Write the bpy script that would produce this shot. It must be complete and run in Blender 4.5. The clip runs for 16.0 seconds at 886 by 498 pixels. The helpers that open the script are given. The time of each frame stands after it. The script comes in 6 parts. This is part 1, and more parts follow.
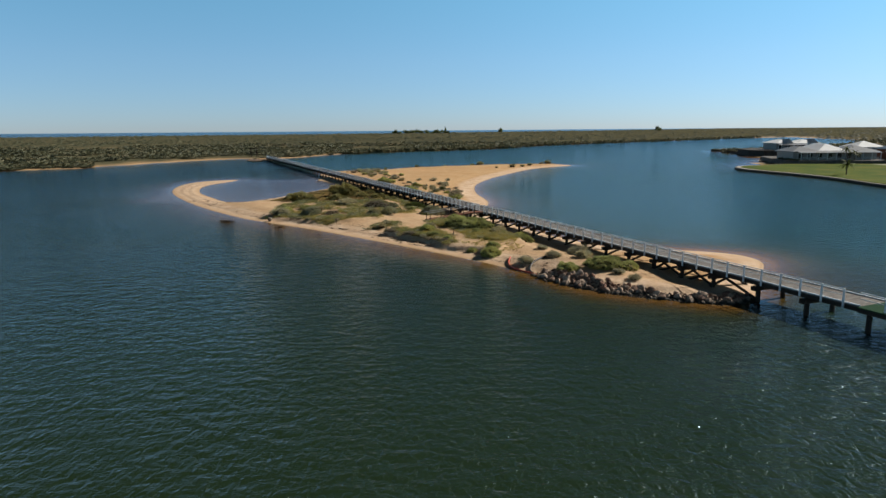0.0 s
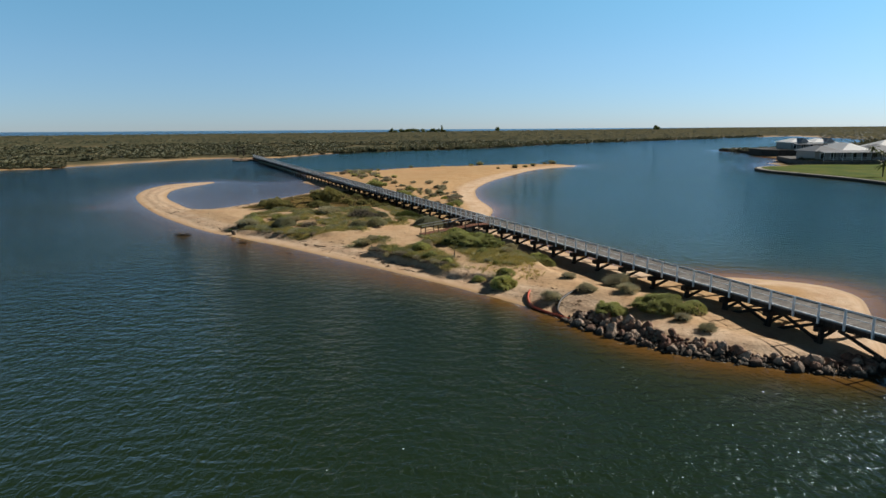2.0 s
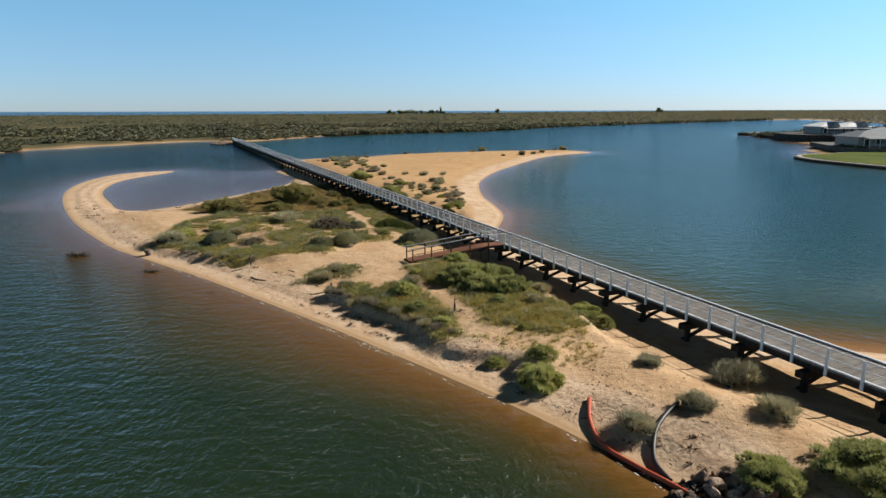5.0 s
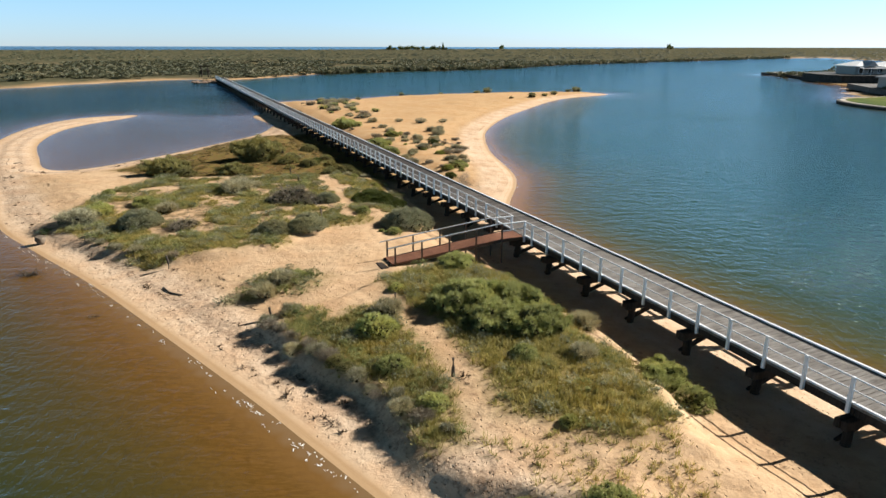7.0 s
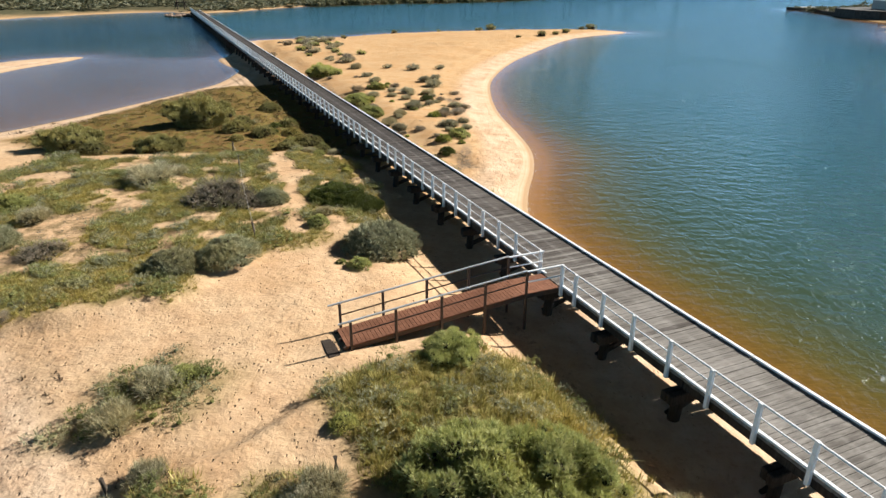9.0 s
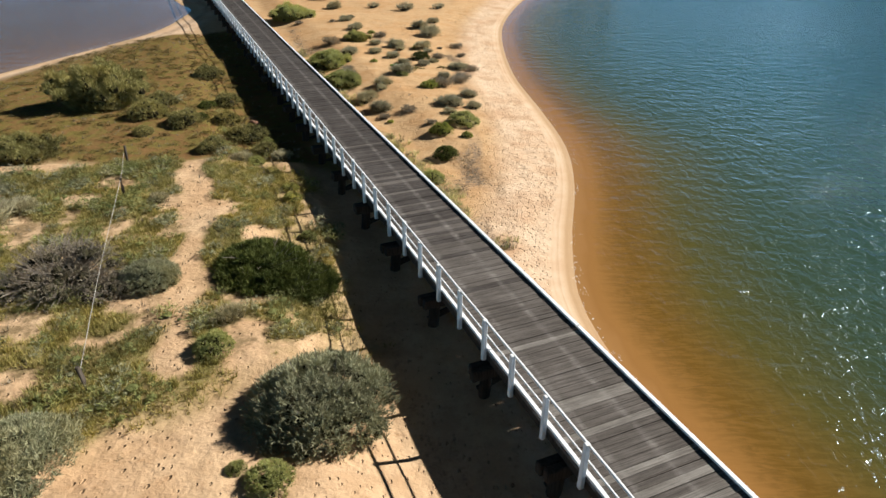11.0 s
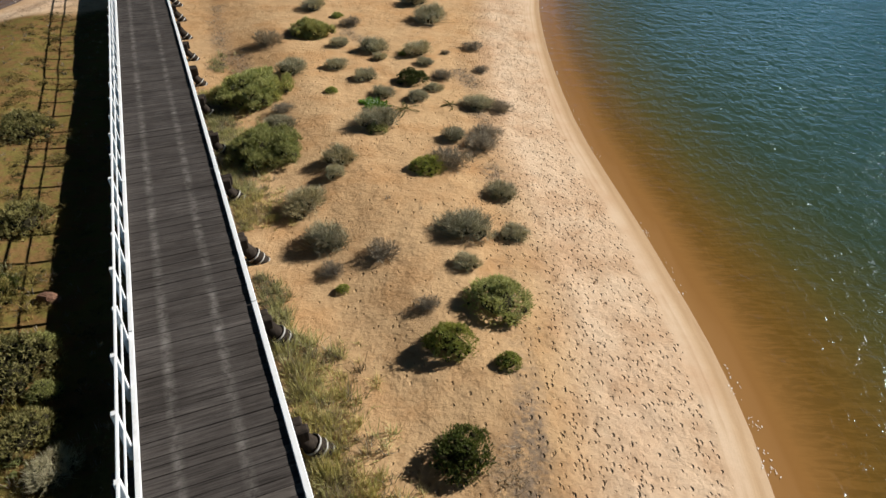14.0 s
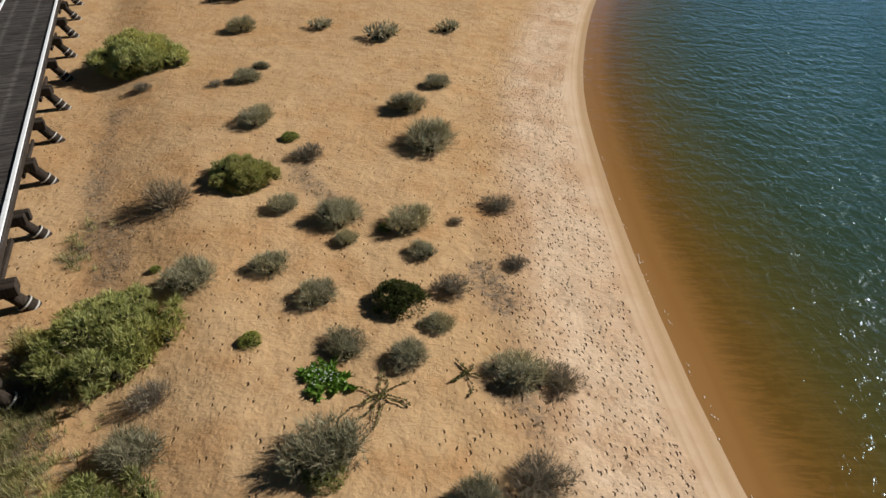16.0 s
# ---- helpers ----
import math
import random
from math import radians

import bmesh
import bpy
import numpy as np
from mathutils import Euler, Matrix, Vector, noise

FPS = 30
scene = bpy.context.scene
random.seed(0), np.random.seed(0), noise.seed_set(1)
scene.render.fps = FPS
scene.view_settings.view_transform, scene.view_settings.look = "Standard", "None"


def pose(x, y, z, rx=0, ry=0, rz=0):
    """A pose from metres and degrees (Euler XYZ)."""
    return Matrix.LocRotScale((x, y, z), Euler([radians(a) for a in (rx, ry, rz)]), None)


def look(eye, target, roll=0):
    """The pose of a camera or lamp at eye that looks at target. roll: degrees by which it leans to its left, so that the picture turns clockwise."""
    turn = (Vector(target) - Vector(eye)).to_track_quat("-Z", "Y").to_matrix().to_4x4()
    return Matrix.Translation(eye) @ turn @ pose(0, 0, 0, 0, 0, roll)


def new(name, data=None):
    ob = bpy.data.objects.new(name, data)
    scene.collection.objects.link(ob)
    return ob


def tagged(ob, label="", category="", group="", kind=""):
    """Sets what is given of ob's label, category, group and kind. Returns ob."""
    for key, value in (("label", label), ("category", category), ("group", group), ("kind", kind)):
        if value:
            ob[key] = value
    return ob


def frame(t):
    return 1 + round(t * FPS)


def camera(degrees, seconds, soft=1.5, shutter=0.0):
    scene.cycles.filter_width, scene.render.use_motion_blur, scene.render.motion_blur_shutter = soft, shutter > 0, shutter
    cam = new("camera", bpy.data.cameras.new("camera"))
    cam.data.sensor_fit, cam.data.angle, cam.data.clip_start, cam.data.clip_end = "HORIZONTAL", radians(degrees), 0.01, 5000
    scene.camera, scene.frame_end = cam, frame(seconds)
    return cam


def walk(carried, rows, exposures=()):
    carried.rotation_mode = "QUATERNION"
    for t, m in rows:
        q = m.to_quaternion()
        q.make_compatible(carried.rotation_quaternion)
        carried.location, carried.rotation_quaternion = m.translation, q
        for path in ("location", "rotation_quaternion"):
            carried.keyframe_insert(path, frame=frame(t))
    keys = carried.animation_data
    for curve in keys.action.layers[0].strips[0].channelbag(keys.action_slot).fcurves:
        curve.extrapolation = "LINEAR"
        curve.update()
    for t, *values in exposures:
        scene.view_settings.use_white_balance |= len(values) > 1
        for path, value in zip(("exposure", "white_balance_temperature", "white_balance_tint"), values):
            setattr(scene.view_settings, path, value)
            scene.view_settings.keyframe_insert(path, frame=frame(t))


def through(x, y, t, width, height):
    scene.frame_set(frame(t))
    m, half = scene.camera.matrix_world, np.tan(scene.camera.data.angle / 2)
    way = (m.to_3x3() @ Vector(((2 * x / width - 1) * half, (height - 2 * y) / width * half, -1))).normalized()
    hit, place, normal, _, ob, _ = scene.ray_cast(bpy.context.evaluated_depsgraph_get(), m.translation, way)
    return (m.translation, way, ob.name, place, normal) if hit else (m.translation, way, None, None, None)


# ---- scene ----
cam = camera(69.0, 16.0)
PATH = [
    (0, (2.931, -0.897, 12.518), (2.867, 1.069, 12.151), -0.46),
    (0.5, (2.65, 2.705, 12.403), (2.595, 4.67, 12.035), -0.4),
    (1, (2.493, 6.308, 12.275), (2.439, 8.273, 11.906), -0.4),
    (1.5, (2.381, 10.061, 12.201), (2.327, 12.026, 11.829), -0.4),
    (2, (2.321, 13.76, 12.149), (2.268, 15.725, 11.779), -0.4),
    (2.5, (2.285, 17.366, 12.058), (2.231, 19.331, 11.686), -0.4),
    (3, (2.244, 20.929, 12.002), (2.191, 22.894, 11.631), -0.3),
    (3.5, (2.185, 24.447, 12.005), (2.131, 26.411, 11.63), -0.3),
    (4, (2.129, 27.872, 12.031), (2.077, 29.835, 11.649), -0.3),
    (4.2, (2.045, 29.227, 12.038), (1.996, 31.189, 11.652), -0.3),
    (6.3, (2.016, 44.736, 11.879), (1.964, 46.662, 11.342), 0.0),
    (6.5, (2.017, 46.137, 11.878), (1.965, 48.058, 11.321), 0.0),
    (7, (2.004, 49.648, 11.882), (1.952, 51.555, 11.279), 0.1),
    (7.5, (1.998, 53.182, 11.88), (1.949, 55.072, 11.229), 0.2),
    (8, (1.956, 56.715, 11.916), (1.909, 58.588, 11.217), 0.3),
    (8.2, (1.954, 58.121, 11.912), (1.908, 59.988, 11.196), 0.3),
    (10.3, (1.844, 73.857, 11.563), (1.798, 75.642, 10.662), 0.6),
    (10.5, (1.82, 75.291, 11.55), (1.774, 77.065, 10.629), 0.4),
    (11, (1.725, 78.832, 11.588), (1.68, 80.576, 10.611), 0.4),
    (11.5, (1.592, 82.31, 11.654), (1.551, 84.021, 10.618), 0.5),
    (12, (1.532, 85.85, 11.623), (1.486, 87.527, 10.534), 0.4),
    (12.5, (1.405, 89.461, 11.535), (1.357, 91.105, 10.397), 0.4),
    (13, (1.272, 93.034, 11.354), (1.222, 94.658, 10.187), 0.4),
    (13.5, (1.084, 96.633, 11.146), (1.034, 98.252, 9.973), 0.5),
    (13.7, (0.995, 98.059, 11.126), (0.948, 99.68, 9.955), 0.3),
    (14, (0.851, 100.233, 11.101), (0.808, 101.853, 9.928), 0.8),
    (14.5, (0.644, 103.922, 10.932), (0.606, 105.547, 9.766), 1.1),
    (15, (0.497, 107.565, 10.856), (0.456, 109.194, 9.697), 1.0),
    (15.5, (0.252, 111.178, 10.829), (0.214, 112.812, 9.675), 1.1),
    (16, (0.034, 114.81, 10.839), (-0.004, 116.447, 9.691), 1.2),
]

# exposure follows the camera's own meter, which opens up as it tilts down
EXPOSURES = [(0.0, 0.43), (2.8, 0.42), (4.2, 0.54), (6.3, 0.86), (8.2, 1.24), (10.3, 1.06), (11.5, 0.80), (13.5, 0.52), (15.0, 0.47), (16.0, 0.24)]
walk(cam, [(t, look(eye, target, roll)) for t, eye, target, roll in PATH], EXPOSURES)

# ---- sky and sun ----
SUN_UP, SUN_AZ = 32.0, 24.0            # degrees above the horizon; degrees from +x towards +y
world = bpy.data.worlds.new("world")
scene.world = world
world.use_nodes = True
wn = world.node_tree
wn.nodes.clear()
sky = wn.nodes.new("ShaderNodeTexSky")
sky.sky_type = 'NISHITA'
sky.sun_disc = False
sky.sun_elevation = radians(SUN_UP)
sky.sun_rotation = radians(90.0 - SUN_AZ)
sky.altitude = 10.0
sky.air_density, sky.dust_density, sky.ozone_density = 0.6, 0.08, 0.2
bg = wn.nodes.new("ShaderNodeBackground")
bg.inputs["Strength"].default_value = 0.146
wo = wn.nodes.new("ShaderNodeOutputWorld")
blue = wn.nodes.new("ShaderNodeMix")
blue.data_type, blue.blend_type = 'RGBA', 'MULTIPLY'
blue.inputs[0].default_value = 1.0
blue.inputs[7].default_value = (0.76, 0.96, 1.05, 1)
wn.links.new(sky.outputs[0], blue.inputs[6])
# a clear sky: pale low down, deep overhead
high = wn.nodes.new("ShaderNodeSeparateXYZ")
wn.links.new(wn.nodes.new("ShaderNodeTexCoord").outputs["Generated"], high.inputs[0])
deep = wn.nodes.new("ShaderNodeValToRGB")
wn.links.new(high.outputs[2], deep.inputs[0])
steps = ((0.0, (0.37, 0.345, 0.425)), (0.10, (0.53, 0.57, 0.57)), (0.19, (0.60, 0.76, 0.69)), (0.30, (0.16, 0.20, 0.20)), (0.5, (0.042, 0.052, 0.06)), (1.0, (0.014, 0.018, 0.022)))
while len(deep.color_ramp.elements) < len(steps):
    deep.color_ramp.elements.new(0.5)
for el, (at, v) in zip(deep.color_ramp.elements, steps):
    el.position, el.color = at, (*v, 1)
fade = wn.nodes.new("ShaderNodeMix")
fade.data_type, fade.blend_type = 'RGBA', 'MULTIPLY'
fade.inputs[0].default_value = 1.0
wn.links.new(blue.outputs[2], fade.inputs[6])
wn.links.new(deep.outputs[0], fade.inputs[7])
wn.links.new(fade.outputs[2], bg.inputs[0])
wn.links.new(bg.outputs[0], wo.inputs[0])
sun = new("sun", bpy.data.lights.new("sun", 'SUN'))
sun.data.energy, sun.data.angle, sun.data.color = 5.0, radians(0.53), (1.0, 0.945, 0.86)
sd = Vector((math.cos(radians(SUN_UP)) * math.cos(radians(SUN_AZ)), math.cos(radians(SUN_UP)) * math.sin(radians(SUN_AZ)), math.sin(radians(SUN_UP))))
sun.matrix_world = look(sd * 60, (0, 0, 0))


# ---- materials ----
class Nodes:
    """Short hand for building a node material."""

    def __init__(self, name):
        self.mat = bpy.data.materials.new(name)
        self.mat.use_nodes = True
        self.t = self.mat.node_tree
        self.t.nodes.clear()
        self.out = self.n("ShaderNodeOutputMaterial")

    def n(self, kind):
        return self.t.nodes.new(kind)

    def put(self, socket, value):
        if isinstance(value, bpy.types.NodeSocket):
            self.t.links.new(value, socket)
        elif isinstance(value, (tuple, list)) and len(value) == 3 and socket.type == 'RGBA':
            socket.default_value = (*value, 1)
        else:
            socket.default_value = value

    def place(self, world_space=True):
        if world_space:
            return self.n("ShaderNodeNewGeometry").outputs["Position"]
        return self.n("ShaderNodeTexCoord").outputs["Object"]

    def mapped(self, vec, scale, rot=(0, 0, 0)):
        m = self.n("ShaderNodeMapping")
        self.put(m.inputs["Vector"], vec)
        m.inputs["Scale"].default_value = scale
        m.inputs["Rotation"].default_value = rot
        return m.outputs[0]

    def noise(self, vec, scale, detail=4.0, rough=0.55, warp=0.0):
        x = self.n("ShaderNodeTexNoise")
        self.put(x.inputs["Vector"], vec)
        x.inputs["Scale"].default_value = scale
        x.inputs["Detail"].default_value = detail
        x.inputs["Roughness"].default_value = rough
        x.inputs["Distortion"].default_value = warp
        return x.outputs["Fac"]

    def ramp(self, fac, stops):
        r = self.n("ShaderNodeValToRGB")
        self.put(r.inputs[0], fac)
        e = r.color_ramp.elements
        while len(e) < len(stops):
            e.new(0.5)
        for el, (p, c) in zip(e, stops):
            el.position = p
            el.color = (*c, 1) if isinstance(c, (tuple, list)) else (c, c, c, 1)
        return r.outputs[0]

    def mix(self, fac, a, b, mode='MIX'):
        m = self.n("ShaderNodeMix")
        m.data_type, m.blend_type = 'RGBA', mode
        self.put(m.inputs[0], fac)
        self.put(m.inputs[6], a)
        self.put(m.inputs[7], b)
        return m.outputs[2]

    def math(self, op, a, b=0.0, clamp=False):
        m = self.n("ShaderNodeMath")
        m.operation, m.use_clamp = op, clamp
        self.put(m.inputs[0], a)
        self.put(m.inputs[1], b)
        return m.outputs[0]

    def bump(self, height, strength, distance):
        b = self.n("ShaderNodeBump")
        self.put(b.inputs["Height"], height)
        b.inputs["Strength"].default_value = strength
        b.inputs["Distance"].default_value = distance
        return b.outputs[0]

    def surface(self, color, rough=0.8, metal=0.0, normal=None, spec=0.3):
        p = self.n("ShaderNodeBsdfPrincipled")
        self.put(p.inputs["Base Color"], color)
        self.put(p.inputs["Roughness"], rough)
        self.put(p.inputs["Metallic"], metal)
        self.put(p.inputs["Specular IOR Level"], spec)
        if normal is not None:
            self.put(p.inputs["Normal"], normal)
        return p

    def done(self, shader):
        self.t.links.new(shader.outputs[0], self.out.inputs[0])
        return self.mat

    def attr(self, name):
        a = self.n("ShaderNodeAttribute")
        a.attribute_name = name
        return a.outputs["Fac"]

    def cells(self, vec, scale):
        """Distance to the nearest of scattered points and that point's own random number."""
        x = self.n("ShaderNodeTexVoronoi")
        self.put(x.inputs["Vector"], vec)
        x.inputs["Scale"].default_value = scale
        c = self.n("ShaderNodeSeparateColor")
        self.put(c.inputs[0], x.outputs["Color"])
        return x.outputs["Distance"], c.outputs[0], c.outputs[1]

    def rnd(self):
        return self.n("ShaderNodeObjectInfo").outputs["Random"]

    def island(self):
        return self.n("ShaderNodeNewGeometry").outputs["Random Per Island"]


def mat_ground():
    k = Nodes("sand_and_soil")
    p = k.place()
    big = k.noise(p, 0.09, 4)
    mid = k.noise(p, 0.8, 5, 0.6)
    fine = k.noise(p, 14.0, 4, 0.7)
    trod, smooth = k.math('MULTIPLY', k.attr("trod"), k.ramp(k.noise(p, 0.9, 3), [(0.3, 0.45), (0.6, 1.0)])), k.attr("smooth")
    rough_ground = k.math('SUBTRACT', 1.0, smooth)
    sand = k.ramp(big, [(0.32, (0.485, 0.305, 0.155)), (0.5, (0.535, 0.362, 0.202)), (0.68, (0.505, 0.32, 0.166))])
    sand = k.mix(k.math('MULTIPLY', rough_ground, k.ramp(mid, [(0.46, 0.0), (0.72, 0.6)])), sand, (0.46, 0.245, 0.105))
    pale = k.mix(k.math('MINIMUM', k.attr("pale"), 1.0), sand, k.ramp(k.noise(p, 0.5, 4, 0.6), [(0.35, (0.57, 0.395, 0.26)), (0.6, (0.64, 0.485, 0.345))]))
    pale = k.mix(k.math('MULTIPLY', k.math('MULTIPLY', trod, 0.55), k.ramp(k.noise(p, 0.35, 5, 0.65), [(0.45, 0.0), (0.62, 1.0)])), pale, (0.40, 0.235, 0.125))
    wet = k.mix(k.attr("wet"), pale, (0.47, 0.31, 0.17))
    # broken litter; in the middle patch its dark colour doubles as shade between plants
    litter = k.math('MULTIPLY', k.attr("soil_and_shade"), k.ramp(k.noise(p, 1.6, 6, 0.7), [(0.42, 0.0), (0.58, 1.0)]))
    soil_and_shade = k.mix(litter, wet, k.ramp(fine, [(0.3, (0.13, 0.10, 0.055)), (0.7, (0.24, 0.17, 0.09))]))
    green = k.mix(k.attr("grass"), soil_and_shade, k.ramp(k.noise(p, 2.6, 6, 0.75), [(0.3, (0.10, 0.11, 0.028)), (0.48, (0.165, 0.165, 0.048)), (0.6, (0.25, 0.205, 0.08)), (0.72, (0.42, 0.29, 0.15))]))
    green = k.mix(k.math('MULTIPLY', k.attr("samphire"), 0.95), green, k.ramp(k.noise(p, 1.6, 7, 0.75), [(0.30, (0.075, 0.062, 0.018)), (0.44, (0.135, 0.115, 0.030)), (0.54, (0.155, 0.095, 0.036)), (0.66, (0.19, 0.105, 0.045)), (0.8, (0.30, 0.19, 0.09))]))
    scrub = k.ramp(k.noise(p, 0.16, 8, 0.8), [(0.34, (0.040, 0.043, 0.026)), (0.46, (0.074, 0.074, 0.044)), (0.58, (0.125, 0.110, 0.066)), (0.68, (0.27, 0.205, 0.13))])
    green = k.mix(k.attr("scrub"), green, scrub)
    wrack = k.math('MULTIPLY', k.attr("wrack"), k.ramp(k.noise(p, 5.0, 6, 0.75), [(0.38, 0.0), (0.62, 0.9)]))
    col = k.mix(wrack, green, (0.235, 0.175, 0.125))
    col = k.mix(k.math('MULTIPLY', rough_ground, k.ramp(k.noise(p, 3.3, 5, 0.75), [(0.30, 0.45), (0.43, 0.0)])), col, (0.55, 0.42, 0.30), 'MULTIPLY')
    # lines left by the water along its edge, and dark broken weed thrown up on the western beach
    edge = k.n("ShaderNodeCombineXYZ")
    k.put(edge.inputs[0], k.math('MULTIPLY', k.attr("edge"), 5.0))
    k.put(edge.inputs[1], k.math('MULTIPLY', k.noise(p, 0.15, 2), 3.0))
    lines = k.noise(edge.outputs[0], 1.0, 3, 0.6)
    col = k.mix(k.math('MULTIPLY', smooth, k.ramp(lines, [(0.38, 0.55), (0.52, 0.0)])), col, (0.80, 0.74, 0.66), 'MULTIPLY')
    drift = k.math('MULTIPLY', k.attr("debris"), k.math('MULTIPLY', k.ramp(lines, [(0.47, 0.12), (0.56, 1.0)]), k.ramp(k.noise(p, 4.5, 6, 0.8), [(0.50, 0.0), (0.62, 0.85)])))
    col = k.mix(drift, col, (0.20, 0.13, 0.085))
    col = k.mix(0.3, col, k.ramp(k.noise(p, 60.0, 2), [(0.3, 0.55), (0.7, 1.0)]), 'MULTIPLY')
    # prints and scuffs: pits of two sizes, clods of sand between them
    h = k.math('SUBTRACT', k.math('ADD', k.math('MULTIPLY', k.noise(p, 7.0, 5, 0.65), 0.034), k.math('MULTIPLY', k.noise(p, 1.7, 3), 0.08)), 0.057)
    h = k.math('MULTIPLY', h, k.math('ADD', 0.12, k.math('MULTIPLY', rough_ground, 0.88)))
    for scale, size, turn, share in ((6.8, 0.28, 18, 0.95), (8.8, 0.27, -12, 0.9)):
        dist, one, two = k.cells(k.mapped(p, (1.0, 0.62, 1.0), (0, 0, radians(turn))), scale)
        dist = k.math('ADD', dist, k.math('MULTIPLY', k.math('SUBTRACT', k.noise(p, 13.0, 3, 0.6), 0.5), 0.34))
        pit = k.ramp(dist, [(size * 0.25, 1.0), (size, 0.0)])
        deep = k.math('MULTIPLY', k.math('LESS_THAN', one, k.math('MULTIPLY', trod, share)), k.math('ADD', 0.4, two))
        h = k.math('SUBTRACT', h, k.math('MULTIPLY', k.math('MULTIPLY', pit, deep), 0.115))
    rough = k.math('SUBTRACT', 0.95, k.math('MULTIPLY', k.attr("wet"), 0.45))
    return k.done(k.surface(col, rough, normal=k.bump(h, 1.0, 1.0), spec=k.math('MULTIPLY', k.attr("wet"), 0.3)))


def mat_water():
    k = Nodes("river_water")
    p = k.place()
    d = k.attr("depth")
    dn = k.math('DIVIDE', d, 2.6)
    turbid = k.ramp(dn, [(0.0, 0.7), (0.06, 0.9), (0.3, 1.0)])
    east = k.attr("east")
    river = k.ramp(dn, [(0.0, (0.24, 0.15, 0.075)), (0.05, (0.165, 0.087, 0.026)), (0.22, (0.125, 0.064, 0.015)), (0.5, (0.062, 0.044, 0.012)), (0.75, (0.026, 0.032, 0.012)), (0.95, (0.0125, 0.024, 0.0105))])
    bay = k.ramp(dn, [(0.0, (0.42, 0.22, 0.080)), (0.03, (0.32, 0.160, 0.050)), (0.18, (0.165, 0.090, 0.020)), (0.38, (0.080, 0.072, 0.021)), (0.58, (0.036, 0.056, 0.029)), (0.95, (0.015, 0.054, 0.050))])
    murk = k.mix(east, river, bay)
    # faint ripples of sand on the bed where it is shallow
    bed = k.noise(k.mapped(p, (1.0, 4.5, 1.0), (0, 0, radians(32))), 1.5, 3, 0.55, 1.2)
    murk = k.mix(k.math('MULTIPLY', k.ramp(dn, [(0.04, 0.0), (0.14, 0.8), (0.45, 0.5), (0.7, 0.0)]), k.ramp(bed, [(0.42, 1.0), (0.6, 0.0)])), murk, (0.72, 0.74, 0.70), 'MULTIPLY')
    clear = k.n("ShaderNodeBsdfTransparent")
    k.put(clear.inputs[0], (1.0, 0.94, 0.84))
    body = k.n("ShaderNodeBsdfDiffuse")
    k.put(body.inputs[0], murk)
    m1 = k.n("ShaderNodeMixShader")
    k.put(m1.inputs[0], turbid)
    k.t.links.new(clear.outputs[0], m1.inputs[1])
    k.t.links.new(body.outputs[0], m1.inputs[2])
    q = k.mapped(p, (1.0, 2.0, 1.0), (0, 0, radians(-28)))
    r = k.mapped(p, (1.7, 1.0, 1.0), (0, 0, radians(35)))
    wind = k.ramp(k.noise(k.mapped(p, (0.35, 1.0, 1.0)), 0.035, 4), [(0.3, 0.7), (0.7, 1.25)])
    calm = k.ramp(k.math('DIVIDE', d, 2.6), [(0.0, 0.1), (0.3, 0.3), (0.55, 0.6), (0.85, 1.0)])
    h = k.math('ADD', k.math('MULTIPLY', k.noise(q, 0.65, 3, 0.5, 0.4), 1.7), k.math('MULTIPLY', k.noise(r, 1.8, 3, 0.5, 0.5), 1.25))
    h = k.math('ADD', h, k.math('MULTIPLY', k.noise(q, 4.6, 2, 0.5, 0.6), 0.22))
    h = k.math('MULTIPLY', k.math('MULTIPLY', h, wind), calm)
    nrm = k.bump(h, 1.0, 0.22)
    k.put(body.inputs["Normal"], k.bump(h, 1.0, 0.03))
    gloss = k.n("ShaderNodeBsdfGlossy")
    k.put(gloss.inputs["Roughness"], 0.04)
    broad = k.n("ShaderNodeBsdfGlossy")
    k.put(broad.inputs["Roughness"], 0.14)
    for lobe in (gloss, broad):
        k.put(lobe.inputs["Color"], (0.43, 0.57, 0.70))
        k.put(lobe.inputs["Normal"], nrm)
    shine = k.n("ShaderNodeMixShader")
    k.put(shine.inputs[0], 0.5)
    k.t.links.new(gloss.outputs[0], shine.inputs[1])
    k.t.links.new(broad.outputs[0], shine.inputs[2])
    fr = k.n("ShaderNodeFresnel")
    fr.inputs["IOR"].default_value = 1.26
    k.put(fr.inputs["Normal"], k.bump(h, 1.0, 0.12))
    m2 = k.n("ShaderNodeMixShader")
    k.put(m2.inputs[0], fr.outputs[0])
    k.t.links.new(m1.outputs[0], m2.inputs[1])
    k.t.links.new(shine.outputs[0], m2.inputs[2])
    return k.done(m2)


